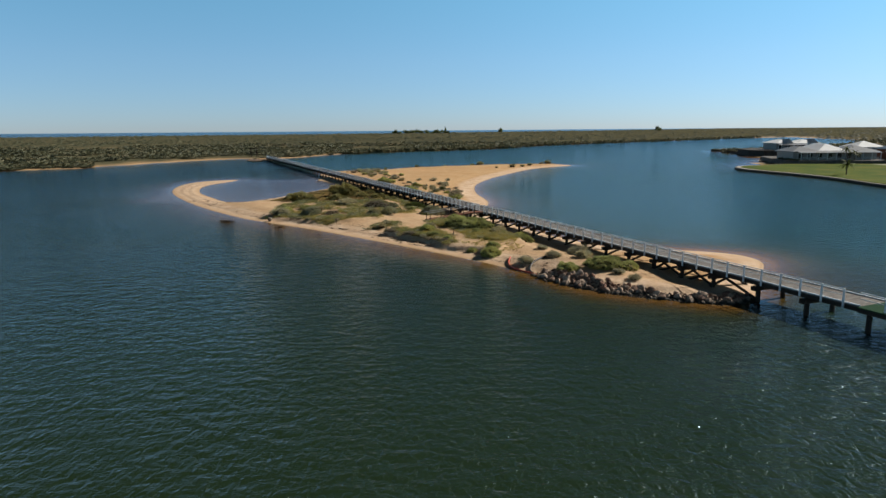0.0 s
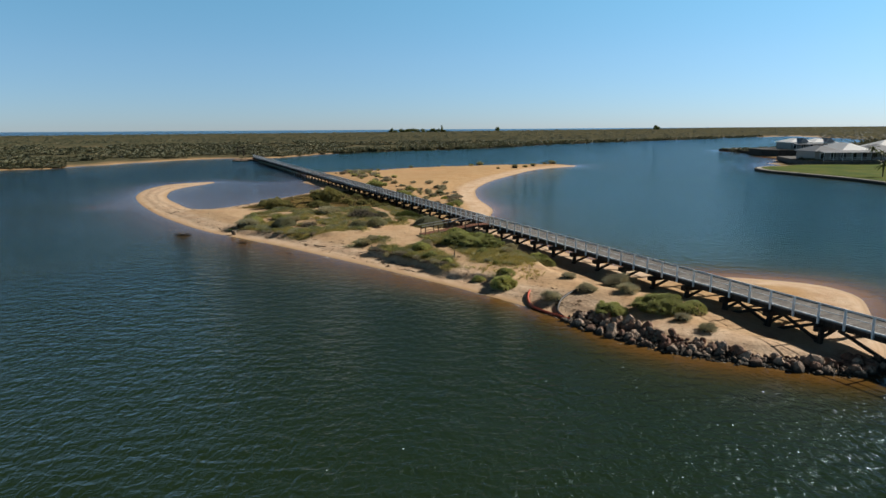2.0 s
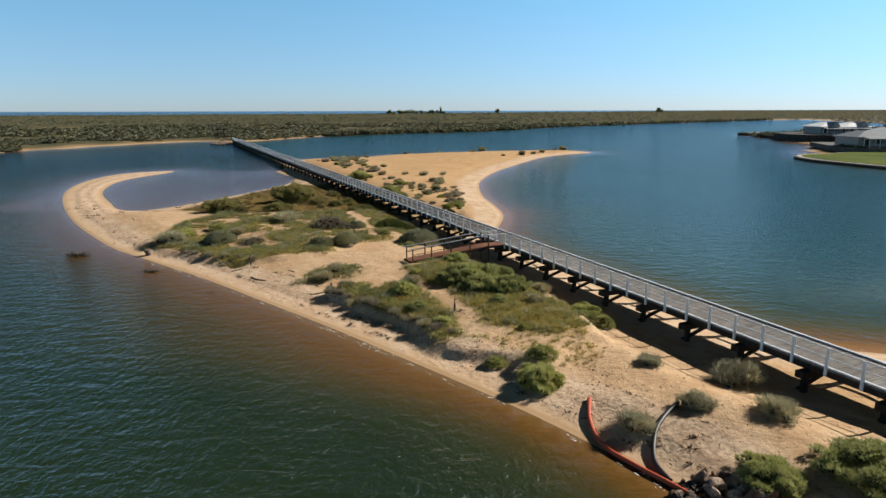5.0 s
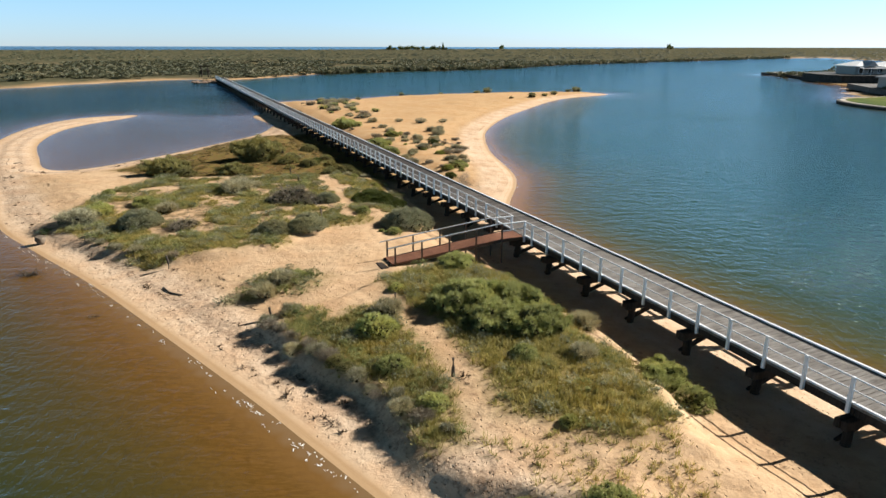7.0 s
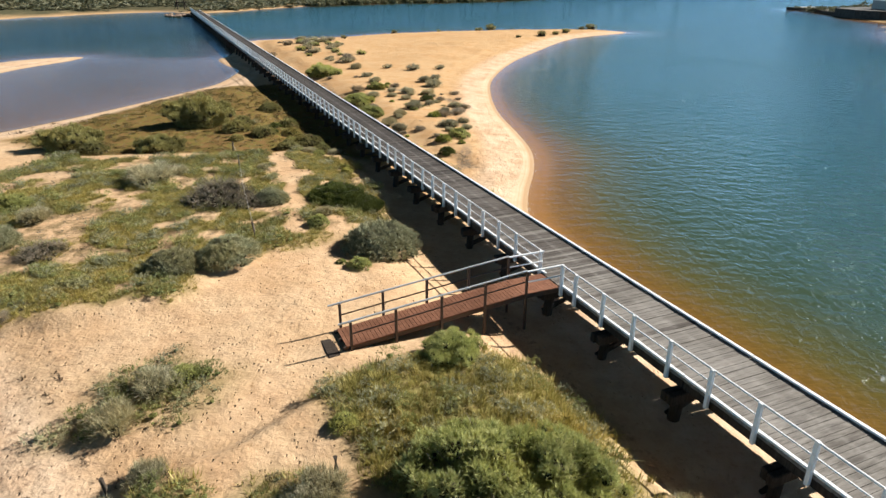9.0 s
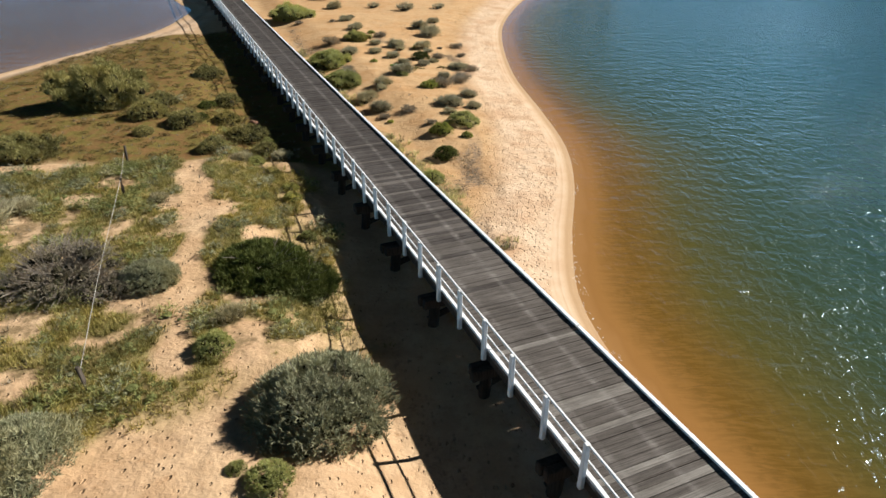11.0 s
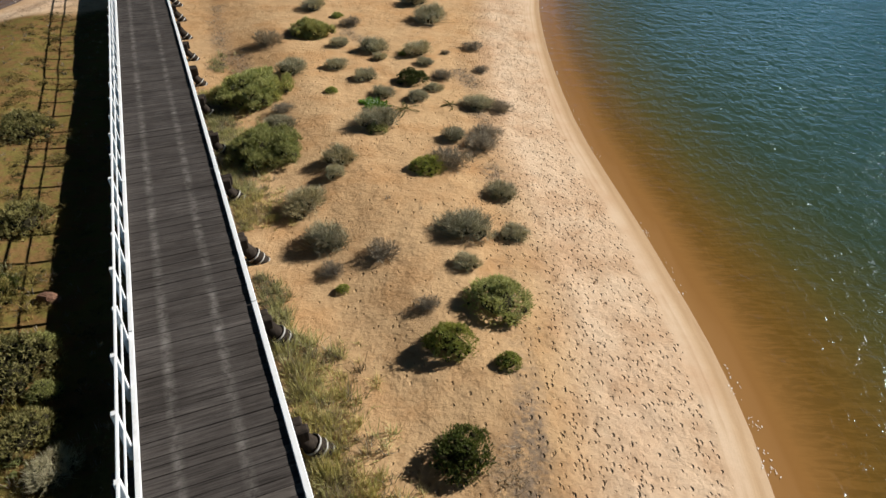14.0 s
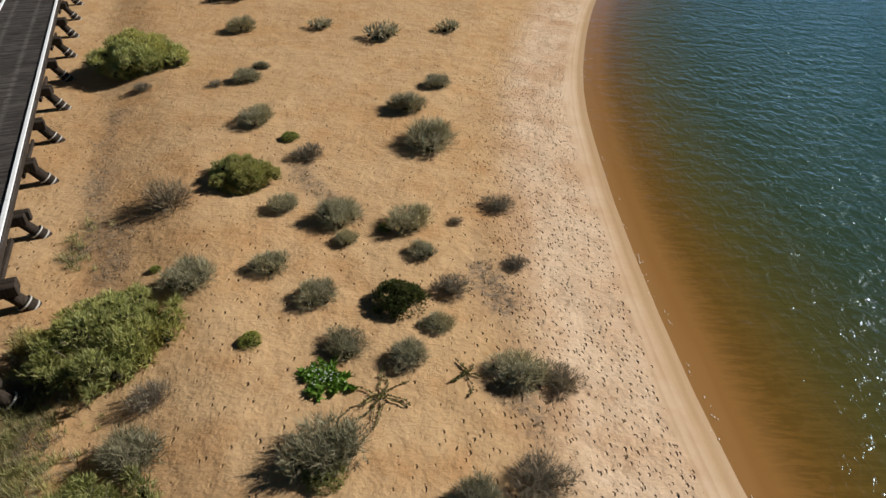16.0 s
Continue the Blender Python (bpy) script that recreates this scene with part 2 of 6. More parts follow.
def mat_timber(name, dark, light, grain=(1.0, 26.0, 26.0), rough=0.85, marks=None):
    k = Nodes(name)
    shift = k.n("ShaderNodeVectorMath")
    shift.operation = 'ADD'
    k.put(shift.inputs[0], k.mapped(k.place(False), grain))
    k.put(shift.inputs[1], k.math('MULTIPLY', k.rnd(), 97.0))
    g = k.noise(shift.outputs[0], 1.6, 6, 0.7)
    tone = k.mix(k.ramp(k.rnd(), [(0.05, 0.26), (0.6, 0.42), (0.95, 0.58)]), dark, light)
    col = k.mix(k.ramp(g, [(0.36, 0.0), (0.64, 1.0)]), k.mix(0.7, tone, dark), k.mix(0.5, tone, light))
    blot = k.noise(k.place(), 0.9, 4, 0.6)
    col = k.mix(k.ramp(blot, [(0.35, 0.6), (0.65, 0.0)]), col, (0.45, 0.43, 0.41), 'MULTIPLY')
    scuff = k.noise(shift.outputs[0], 0.45, 5, 0.7)
    col = k.mix(k.ramp(scuff, [(0.3, 0.7), (0.5, 0.0)]), col, (0.5, 0.47, 0.45), 'MULTIPLY')
    if marks:
        col = k.mix(marks(k), col, (0.34, 0.32, 0.30))
    return k.done(k.surface(col, rough, normal=k.bump(g, 0.5, 0.01), spec=0.1))


def mat_paint(name, color, wear, rough=0.5, metal=0.0, amount=0.35):
    k = Nodes(name)
    p = k.place()
    w = k.noise(p, 6.0, 6, 0.7)
    col = k.mix(k.ramp(w, [(0.5, 0.0), (0.72, amount)]), color, wear)
    return k.done(k.surface(col, rough, metal, normal=k.bump(k.noise(p, 30, 3), 0.15, 0.01), spec=0.3 if rough < 0.7 else 0.03))


def mat_leaf(name, shades, rough=0.65, through=0.25):
    """Foliage: tone from bush to bush, from spray to spray and in patches."""
    k = Nodes(name)
    patchy = k.ramp(k.noise(k.place(), 1.7, 4, 0.6), [(0.3, 0.0), (0.7, 1.0)])
    tint = k.math('ADD', k.math('MULTIPLY', k.attr("tone"), 0.62), k.math('MULTIPLY', patchy, 0.38))
    leafy = k.ramp(tint, [(0.05, shades[0]), (0.5, shades[1]), (0.95, shades[2])])
    col = k.mix(1.0, leafy, k.ramp(k.rnd(), [(0.0, 0.8), (1.0, 1.15)]), 'MULTIPLY')
    browner = k.ramp(k.noise(k.place(), 0.33, 3, 0.6), [(0.38, (1.06, 0.98, 0.84)), (0.5, (1.0, 1.0, 1.0)), (0.64, (0.72, 0.72, 0.74))])
    col = k.mix(1.0, col, browner, 'MULTIPLY')
    s = k.surface(col, rough, spec=0.2)
    t = k.n("ShaderNodeBsdfTranslucent")
    k.put(t.inputs[0], col)
    m = k.n("ShaderNodeMixShader")
    m.inputs[0].default_value = through
    k.t.links.new(s.outputs[0], m.inputs[1])
    k.t.links.new(t.outputs[0], m.inputs[2])
    return k.done(m)


def mat_stone(name, a, b, scale=2.0, rough=0.85, rust=0.0):
    k = Nodes(name)
    p = k.place(False)
    w = k.place()
    n1 = k.noise(p, scale, 6, 0.65)
    tone = k.ramp(k.rnd(), [(0.0, 0.38), (0.5, 0.85), (1.0, 1.6)])
    col = k.mix(k.ramp(n1, [(0.35, 0.0), (0.65, 1.0)]), a, b)
    col = k.mix(1.0, col, tone, 'MULTIPLY')
    if rust:
        col = k.mix(k.ramp(k.rnd(), [(0.12, rust), (0.42, 0.08)]), col, (0.20, 0.085, 0.05))
    z = k.n("ShaderNodeSeparateXYZ")
    k.put(z.inputs[0], w)
    wet = k.ramp(k.math('ADD', z.outputs[2], k.math('MULTIPLY', n1, 0.3)), [(0.26, 1.0), (0.46, 0.0)])
    col = k.mix(wet, col, (0.028, 0.026, 0.02))
    return k.done(k.surface(col, rough, normal=k.bump(k.noise(p, scale * 4, 6, 0.7), 0.6, 0.06)))


GROUND, WATER = mat_ground(), mat_water()



def worn_lines(k):
    """Pale wear over the two lines where the old rails lay, broken up from plank to plank."""
    z = k.n("ShaderNodeSeparateXYZ")
    k.put(z.inputs[0], k.place(False))
    both = None
    for w in (0.70, 1.78):
        near = k.ramp(k.math('ABSOLUTE', k.math('SUBTRACT', z.outputs[1], w)), [(0.02, 1.0), (0.14, 0.0)])
        both = near if both is None else k.math('MAXIMUM', both, near)
    patchy = k.ramp(k.noise(k.place(), 3.2, 5, 0.75), [(0.38, 0.0), (0.72, 0.55)])
    return k.math('MULTIPLY', both, k.math('MULTIPLY', patchy, k.ramp(k.rnd(), [(0.0, 0.35), (1.0, 1.0)])))


STRIPS = worn_lines
DECK = mat_timber("bleached_deck_timber", (0.105, 0.096, 0.088), (0.34, 0.32, 0.295), (5.0, 0.7, 5.0), marks=STRIPS)
DECK_MID = mat_timber("weathered_deck_timber", (0.050, 0.044, 0.040), (0.205, 0.185, 0.170), (5.0, 0.7, 5.0), marks=STRIPS)
DECK_OLD = mat_timber("old_dark_deck_timber", (0.022, 0.0195, 0.0185), (0.138, 0.123, 0.115), (5.0, 0.7, 5.0), marks=STRIPS)
DARKWOOD = mat_timber("tarred_timber", (0.022, 0.018, 0.015), (0.085, 0.066, 0.053), (12.0, 12.0, 1.0))
WHITE = mat_paint("white_paint", (0.72, 0.74, 0.76), (0.42, 0.42, 0.42), 0.45)
GALV = mat_paint("galvanised_steel", (0.50, 0.53, 0.56), (0.30, 0.32, 0.34), 0.42, 0.5)
RAMPWOOD = mat_timber("brown_ramp_boards", (0.17, 0.075, 0.045), (0.30, 0.145, 0.09), (20.0, 1.5, 20.0), 0.7)
BROWN = mat_paint("brown_paint", (0.06, 0.038, 0.028), (0.12, 0.08, 0.06), 0.55)
BAND = mat_paint("pile_band", (0.40, 0.39, 0.37), (0.16, 0.15, 0.14), 0.6)


# ---- mesh helpers ----
def mesh_of(name, verts, faces, material=None, smooth=False):
    me = bpy.data.meshes.new(name)
    me.from_pydata(verts, [], faces)
    if smooth:
        me.polygons.foreach_set("use_smooth", [True] * len(me.polygons))
    if material:
        me.materials.append(material)
    me.update()
    return me


def part(name, bm, material, parent=None, label=""):
    """Links a bmesh (or a mesh) as one object under a thing or part."""
    if isinstance(bm, bmesh.types.BMesh):
        me = bpy.data.meshes.new(name)
        bm.to_mesh(me)
        bm.free()
        me.materials.append(material)
    else:
        me = bm
    ob = new(name, me)
    if parent is not None:
        ob.parent = parent
    return tagged(ob, label)


def empty(name, m=None, **tags):
    ob = new(name)
    ob.empty_display_size = 0.2
    if m is not None:
        ob.matrix_world = m
    return tagged(ob, **tags)


def add_box(bm, lo, hi, bevel=0.0, m=None):
    """A box with chamfered edges, from corner to corner."""
    r = bmesh.ops.create_cube(bm, size=1.0)
    vs = r["verts"]
    c, d = (Vector(lo) + Vector(hi)) / 2, Vector(hi) - Vector(lo)
    for v in vs:
        v.co = Vector((v.co.x * d.x, v.co.y * d.y, v.co.z * d.z)) + c
    if bevel > 0:
        es = list({e for v in vs for e in v.link_edges})
        out = bmesh.ops.bevel(bm, geom=es, offset=bevel, segments=1, affect='EDGES', profile=0.5)
        vs = out["verts"]
    if m is not None:
        bmesh.ops.transform(bm, matrix=m, verts=list({v for v in vs}))
    return vs


def boxm(lo, hi, bevel=0.0, m=None):
    bm = bmesh.new()
    add_box(bm, lo, hi, bevel)
    if m is not None:
        bmesh.ops.transform(bm, matrix=m, verts=bm.verts)
    return bm


def add_beam(bm, a, b, w, h, bevel=0.0):
    """A squared timber from a to b."""
    a, b = Vector(a), Vector(b)
    d = b - a
    m = Matrix.Translation(a) @ d.to_track_quat('X', 'Z').to_matrix().to_4x4()
    start = len(bm.verts)
    t = boxm((0, -w / 2, -h / 2), (d.length, w / 2, h / 2), bevel, m)
    me = bpy.data.meshes.new("tmp")
    t.to_mesh(me)
    t.free()
    bm.from_mesh(me)
    bpy.data.meshes.remove(me)


def beam(a, b, w, h, bevel=0.0):
    bm = bmesh.new()
    add_beam(bm, a, b, w, h, bevel)
    return bm


def rod(pts, radius, sides=8, taper=1.0, wob=0.0, seed=0):
    """A round bar or limb along points."""
    rg = random.Random(seed)
    bm = bmesh.new()
    rings = []
    n = len(pts)
    for i, p in enumerate(pts):
        p = Vector(p)
        d = Vector(pts[min(i + 1, n - 1)]) - Vector(pts[max(i - 1, 0)])
        q = d.to_track_quat('Z', 'Y').to_matrix()
        r = radius * (1 + (taper - 1) * i / max(1, n - 1))
        rings.append([bm.verts.new(p + q @ Vector((math.cos(a) * r * (1 + rg.uniform(-wob, wob)), math.sin(a) * r * (1 + rg.uniform(-wob, wob)), 0))) for a in [2 * math.pi * j / sides for j in range(sides)]])
    for a, b in zip(rings, rings[1:]):
        for j in range(sides):
            f = bm.faces.new((a[j], a[(j + 1) % sides], b[(j + 1) % sides], b[j]))
            f.smooth = True
    bm.faces.new(list(reversed(rings[0])))
    bm.faces.new(rings[-1])
    return bm


# ---- land: smooth shorelines round control points ----
def spline(pts, per=6, closed=True):
    """Catmull-Rom through control points."""
    p = np.array(pts, float)
    n = len(p)
    out = []
    for i in range(n if closed else n - 1):
        a, b, c, d = (p[(i + j) % n] if closed else p[min(max(i + j, 0), n - 1)] for j in (-1, 0, 1, 2))
        for t in np.arange(per) / per:
            out.append(0.5 * (2 * b + (c - a) * t + (2 * a - 5 * b + 4 * c - d) * t * t + (3 * b - a - 3 * c + d) * t ** 3))
    return np.array(out)


WEST_SHORE = [(22.1, 44.3), (18.0, 45.8), (14.9, 47.2), (12.1, 49.4), (10.0, 52.6), (7.9, 55.5), (4.0, 60.1), (-1.6, 65.8), (-5.2, 69.4), (-10.3, 74.2), (-17.0, 80.4),
              (-23.6, 85.9), (-30.4, 92.1), (-42.7, 107.1), (-54.7, 125.5), (-60.8, 139.2), (-63.2, 150.6), (-62.1, 159.0), (-55.6, 163.8),
              (-54.4, 159.0), (-56.0, 150.5), (-55.4, 141.5), (-50.8, 129.2), (-44.0, 118.6), (-39.4, 112.4), (-35.6, 112.6), (-32.0, 119.8), (-29.4, 127.5), (-27.4, 134.0), (-26.2, 139.5), (-26.5, 146.0), (-27.4, 151.0), (-30.2, 155.0), (-34.0, 162.0)]
EAST_SHORE = [(-34.2, 168.5), (-37.5, 181.0), (-38.0, 191.0), (-31.1, 196.5), (-22.7, 201.3), (-13.4, 209.9), (6.9, 220.0), (28.5, 225.0), (39.5, 219.5), (25.0, 203.0), (13.6, 174.5), (8.9, 160.0),
              (6.0, 146.0), (5.25, 136.0), (5.5, 125.0), (6.6, 116.5), (7.2, 110.5), (6.9, 105.5), (6.0, 100.0), (5.8, 95.5), (7.2, 90.0), (9.2, 84.4), (12.9, 75.8), (16.5, 69.3), (19.1, 67.1), (22.5, 66.1),
              (26.9, 64.7), (30.1, 62.7), (30.9, 59.5), (29.5, 55.8), (27.3, 51.6), (25.3, 47.1)]
FAR_BANK = [(-900, 40), (-320, 130), (-150, 206), (-128, 226), (-116, 255), (-103, 279), (-92, 283), (-82, 280), (-74, 292), (-57, 338), (-28, 369), (18, 404), (62, 474), (132, 545), (238, 645), (335, 740),
            (362, 742), (352, 640), (318, 540), (262, 450), (205, 388), (155, 354), (134, 342.5), (129, 337), (129.5, 318), (127, 296), (122, 280), (119, 264), (112, 246), (100, 224), (91, 206),
            (89, 198), (87, 186), (90, 168), (94, 150), (94, 132), (98, 100), (115, 0), (170, -400)]
FAR_EDGE = [(4900, -400), (4900, 4200), (1500, 4300), (420, 2600), (-300, 1900), (-900, 1500), (-2600, 1000)]
island_line = spline(WEST_SHORE + EAST_SHORE, 4)
main_line = np.vstack([spline(FAR_BANK, 4, False), np.array(FAR_BANK[-1:], float), np.array(FAR_EDGE, float)])


def shore_distance(x, y, line):
    """Distance to a closed line, positive inside."""
    best = np.full(x.shape, 1e18)
    inside = np.zeros(x.shape, bool)
    for (ax, ay), (bx, by) in zip(line, np.roll(line, -1, 0)):
        dx, dy = bx - ax, by - ay
        t = np.clip(((x - ax) * dx + (y - ay) * dy) / (dx * dx + dy * dy + 1e-12), 0, 1)
        best = np.minimum(best, (x - ax - t * dx) ** 2 + (y - ay - t * dy) ** 2)
        cross = (ay > y) != (by > y)
        if dy != 0:
            inside ^= cross & (x < dx * (y - ay) / dy + ax)
    d = np.sqrt(best)
    return np.where(inside, d, -d)


LATTICE = np.random.RandomState(5).rand(256, 256)


def vnoise(x, y, size, seed=0):
    """Smooth value noise, 0 to 1, with cells of that size in metres."""
    u, v = x / size + seed * 17.3, y / size + seed * 31.7
    i, j = np.floor(u).astype(int), np.floor(v).astype(int)
    fu, fv = u - i, v - j
    fu, fv = fu * fu * (3 - 2 * fu), fv * fv * (3 - 2 * fv)
    L = lambda a, b: LATTICE[a % 256, b % 256]
    return (L(i, j) * (1 - fu) + L(i + 1, j) * fu) * (1 - fv) + (L(i, j + 1) * (1 - fu) + L(i + 1, j + 1) * fu) * fv


def fbm(x, y, size, octaves=4, seed=0):
    a = s = 0.0
    for o in range(octaves):
        a = a + vnoise(x, y, size / 2 ** o, seed + o) * 0.5 ** o
        s += 0.5 ** o
    return a / s


def step(a, b, v):
    t = np.clip((v - a) / (b - a), 0, 1)
    return t * t * (3 - 2 * t)


# the bridge's line: its left edge runs from the gap at the ramp along U, its deck lies towards N
U, N, ORIGIN = Vector((-0.4216, 0.9068, 0)), Vector((0.9068, 0.4216, 0)), Vector((5.39, 85.4, 0))
BRIDGE = Matrix(((U.x, N.x, 0, ORIGIN.x), (U.y, N.y, 0, ORIGIN.y), (0, 0, 1, 0), (0, 0, 0, 1)))


def along(x, y):
    return (x - ORIGIN.x) * U.x + (y - ORIGIN.y) * U.y, (x - ORIGIN.x) * N.x + (y - ORIGIN.y) * N.y


def land(x, y):
    """Height of the ground over the water and the masks of what covers it."""
    di = shore_distance(x, y, island_line)
    dm = shore_distance(x, y, main_line)
    d = np.maximum(di, dm)
    s, w = along(x, y)
    dp = np.maximum(di, 0)
    hi = 0.085 * np.minimum(dp, 3.0) + 0.36 * step(2.0, 7.0, di) + 0.22 * step(6, 14, di) + (fbm(x, y, 9.0, 4, 1) - 0.5) * 0.42 * step(1, 6, di)
    hi = hi + 0.30 * step(45, 49, y) * step(63, 56, y) * step(0.3, 2.2, di) * step(0.5, -1.5, w)
    hi = hi - 0.46 * step(-5.0, -2.0, w) * step(7.6, 4.0, w) * step(1.5, 5.0, di)
    hi = np.maximum(hi, 0.085 * np.minimum(dp, 2.2))
    spit = step(-38, -46, x) * step(100, 110, y)
    hi = hi * (1 - 0.45 * spit)
    hm = 0.06 * np.minimum(np.maximum(dm, 0), 12) + 1.4 * step(20, 200, dm) * fbm(x, y, 70.0, 4, 2) + 2.2 * step(200, 900, dm) * fbm(x, y, 240.0, 3, 3)
    hm = hm * (1 - 0.75 * step(82, 90, x) * step(310, 295, y))
    off = np.maximum(-d, 0)
    lagoon = step(-60, -54, x) * step(-26, -30, x) * step(108, 114, y) * step(168, 160, y)
    reach = 7.0 - 4.8 * step(67, 57, y) * step(7.0, 4.0, w)
    bed = -0.085 * np.minimum(off, 0.7) - 2.54 * (1 - np.exp(-np.maximum(off - 0.5, 0) / reach)) * (1 - 0.72 * lagoon)
    h = np.where(d > 0, np.where(di > 0, hi, hm), bed)
    return h, d, di, dm, s, w


def axis(stops, far):
    """Grid lines: stretches of (start, spacing, ...end), widening to the horizon on both sides."""
    a = np.concatenate([np.arange(lo, hi - gap * 0.3, gap) for (lo, gap), (hi, _) in zip(stops, stops[1:])])
    out, gap, v = [], stops[-2][1], stops[-1][0]
    while v < far:
        out.append(v)
        gap *= 1.16
        v += gap
    out.append(far)
    low, gap, v = [], stops[0][1], stops[0][0]
    while v > -far:
        gap *= 1.16
        v -= gap
        low.append(max(v, -far))
    return np.concatenate([low[::-1], a, out])


def sheet(name, xs, ys, z, attrs, material):
    nx, ny = len(xs), len(ys)
    gx, gy = np.meshgrid(xs, ys)
    co = np.stack([gx, gy, z], -1).reshape(-1, 3).astype(np.float32)
    idx = np.arange(nx * ny).reshape(ny, nx)
    quads = np.stack([idx[:-1, :-1], idx[:-1, 1:], idx[1:, 1:], idx[1:, :-1]], -1).reshape(-1, 4)
    me = bpy.data.meshes.new(name)
    me.vertices.add(len(co))
    me.vertices.foreach_set("co", co.ravel())
    me.loops.add(quads.size)
    me.loops.foreach_set("vertex_index", quads.ravel().astype(np.int32))
    me.polygons.add(len(quads))
    me.polygons.foreach_set("loop_start", (np.arange(len(quads)) * 4).astype(np.int32))
    me.polygons.foreach_set("loop_total", np.full(len(quads), 4, np.int32))
    me.polygons.foreach_set("use_smooth", np.ones(len(quads), bool))
    for key, val in attrs.items():
        at = me.attributes.new(key, 'FLOAT', 'POINT')
        at.data.foreach_set("value", val.ravel().astype(np.float32))
    me.materials.append(material)
    me.update()
    me.validate()
    return new(name, me)


xs = axis([(-72, 0.6), (-30, 0.32), (-9.6, 0.15), (-1.0, 0.08), (8.4, 0.28), (33, 0.6), (44, 0)], 4950.0)
ys = axis([(40, 0.4), (46, 0.28), (60, 0.17), (80, 0.28), (96, 0.12), (147, 0.6), (232, 0)], 4950.0)
gx, gy = np.meshgrid(xs, ys)
h, d, di, dm, bs, bw = land(gx, gy)


PATCHES = {
    "path_side": [(-4.0, 72.6), (-2.6, 75.8), (-1.2, 75.5), (0.1, 73.9), (0.85, 71.9), (1.45, 70.7), (1.75, 69.0), (2.2, 66.2), (1.1, 65.6), (-0.9, 69.6)],
    "big_bush": [(-1.3, 79.9), (4.0, 81.6), (6.4, 77.6), (7.0, 73.8), (8.2, 72.0), (8.8, 67.2), (7.4, 66.6), (3.4, 67.6), (2.7, 70.1), (1.85, 72.0), (0.9, 74.3), (-0.3, 77.1), (-1.7, 78.9)],
    "middle": [(-26.0, 90.2), (-25.5, 96.0), (-23.5, 103.2), (-5.6, 106.5), (-2.8, 99.5), (-2.0, 95.5), (-1.6, 93.0), (-3.6, 91.6), (-6.0, 90.0), (-8.7, 84.2), (-14.2, 82.7), (-19.5, 85.0)],
    "north": [(-32.0, 109.5), (-29.0, 119.0), (-26.6, 135.0), (-18.0, 138.6), (-4.6, 110.6), (-3.6, 106.0), (-24.0, 103.6)],
    "rail": [(-14.5, 115.0), (-9.3, 113.5), (-5.0, 104.5), (-3.2, 99.5), (-1.0, 93.6), (-1.8, 92.6), (-3.4, 97.0), (-6.8, 101.5), (-10.0, 107.0)],
    "front": [(2.6, 66.2), (5.0, 67.2), (8.6, 66.9), (9.6, 64.6), (7.4, 63.2), (4.2, 64.4)],
    "mound": [(-8.8, 77.4), (-6.9, 81.4), (-5.0, 80.2), (-5.3, 77.9)],
    "mound_low": [(-6.3, 74.4), (-4.4, 76.2), (-3.6, 74.6), (-4.2, 72.7)],
}


def patch_mask(x, y, name, soft=0.9):
    """1 inside a patch of plants, with a ragged border."""
    dd = shore_distance(x, y, np.array(PATCHES[name], float))
    return step(-soft, soft, dd + (fbm(x, y, 3.2, 3, 33) - 0.5) * (1.3 if name in ("path_side", "big_bush") else 3.4))


ragged = {key: patch_mask(gx, gy, key) for key in PATCHES}
# the beach side of the plant patches breaks off in a low scarp
TERRACE = [(-4.6, 72.6), (-6.5, 74.4), (-4.4, 76.4), (-2.3, 78.5), (3, 82.5), (8.4, 74), (9.5, 66), (6, 63.2), (2.2, 64.8), (0.9, 65.4), (-1.1, 69.2)]
for line, lift in ((TERRACE, 0.42), (PATCHES["middle"], 0.26)):
    h += lift * step(-0.6, 0.30, shore_distance(gx, gy, np.array(line, float)) + (fbm(gx, gy, 2.0, 2, 35) - 0.5) * 1.2) * step(0.4, 2.2, di)
PATH_LINE = spline([(-10.2, 107.2), (-9.6, 104.2), (-8.3, 101.2), (-7.4, 98.4), (-7.2, 96.9), (-6.4, 94.5), (-5.9, 92.8), (-5.3, 91.4)], 5, False)
BARE = [(-12.8, 100.8, 1.1), (-5.4, 98.9, 0.9), (-4.0, 93.3, 0.5), (-3.9, 91.7, 0.5), (-16.6, 104.8, 2.2), (-20.0, 103.6, 1.6), (-7.6, 100.3, 0.9), (-17.0, 96.2, 1.0), (-21.5, 99.0, 1.4), (-11.4, 91.6, 0.8)]


def open_ground(x, y):
    """1 where the plants leave the sand bare: the path, the open patches and the border of the sandy hollow."""
    best = np.full(np.shape(x), 1e9)
    for ax, ay in PATH_LINE:
        best = np.minimum(best, np.hypot(x - ax, y - ay))
    m = step(0.75, 0.35, best + (fbm(x, y, 1.6, 2, 61) - 0.5) * 0.8)
    for ax, ay, r in BARE:
        m = np.maximum(m, step(0.95, 0.55, np.hypot((x - ax) * 0.8, (y - ay) * 1.2) / r + (fbm(x, y, 1.4, 2, 62) - 0.5) * 1.2))
    return m


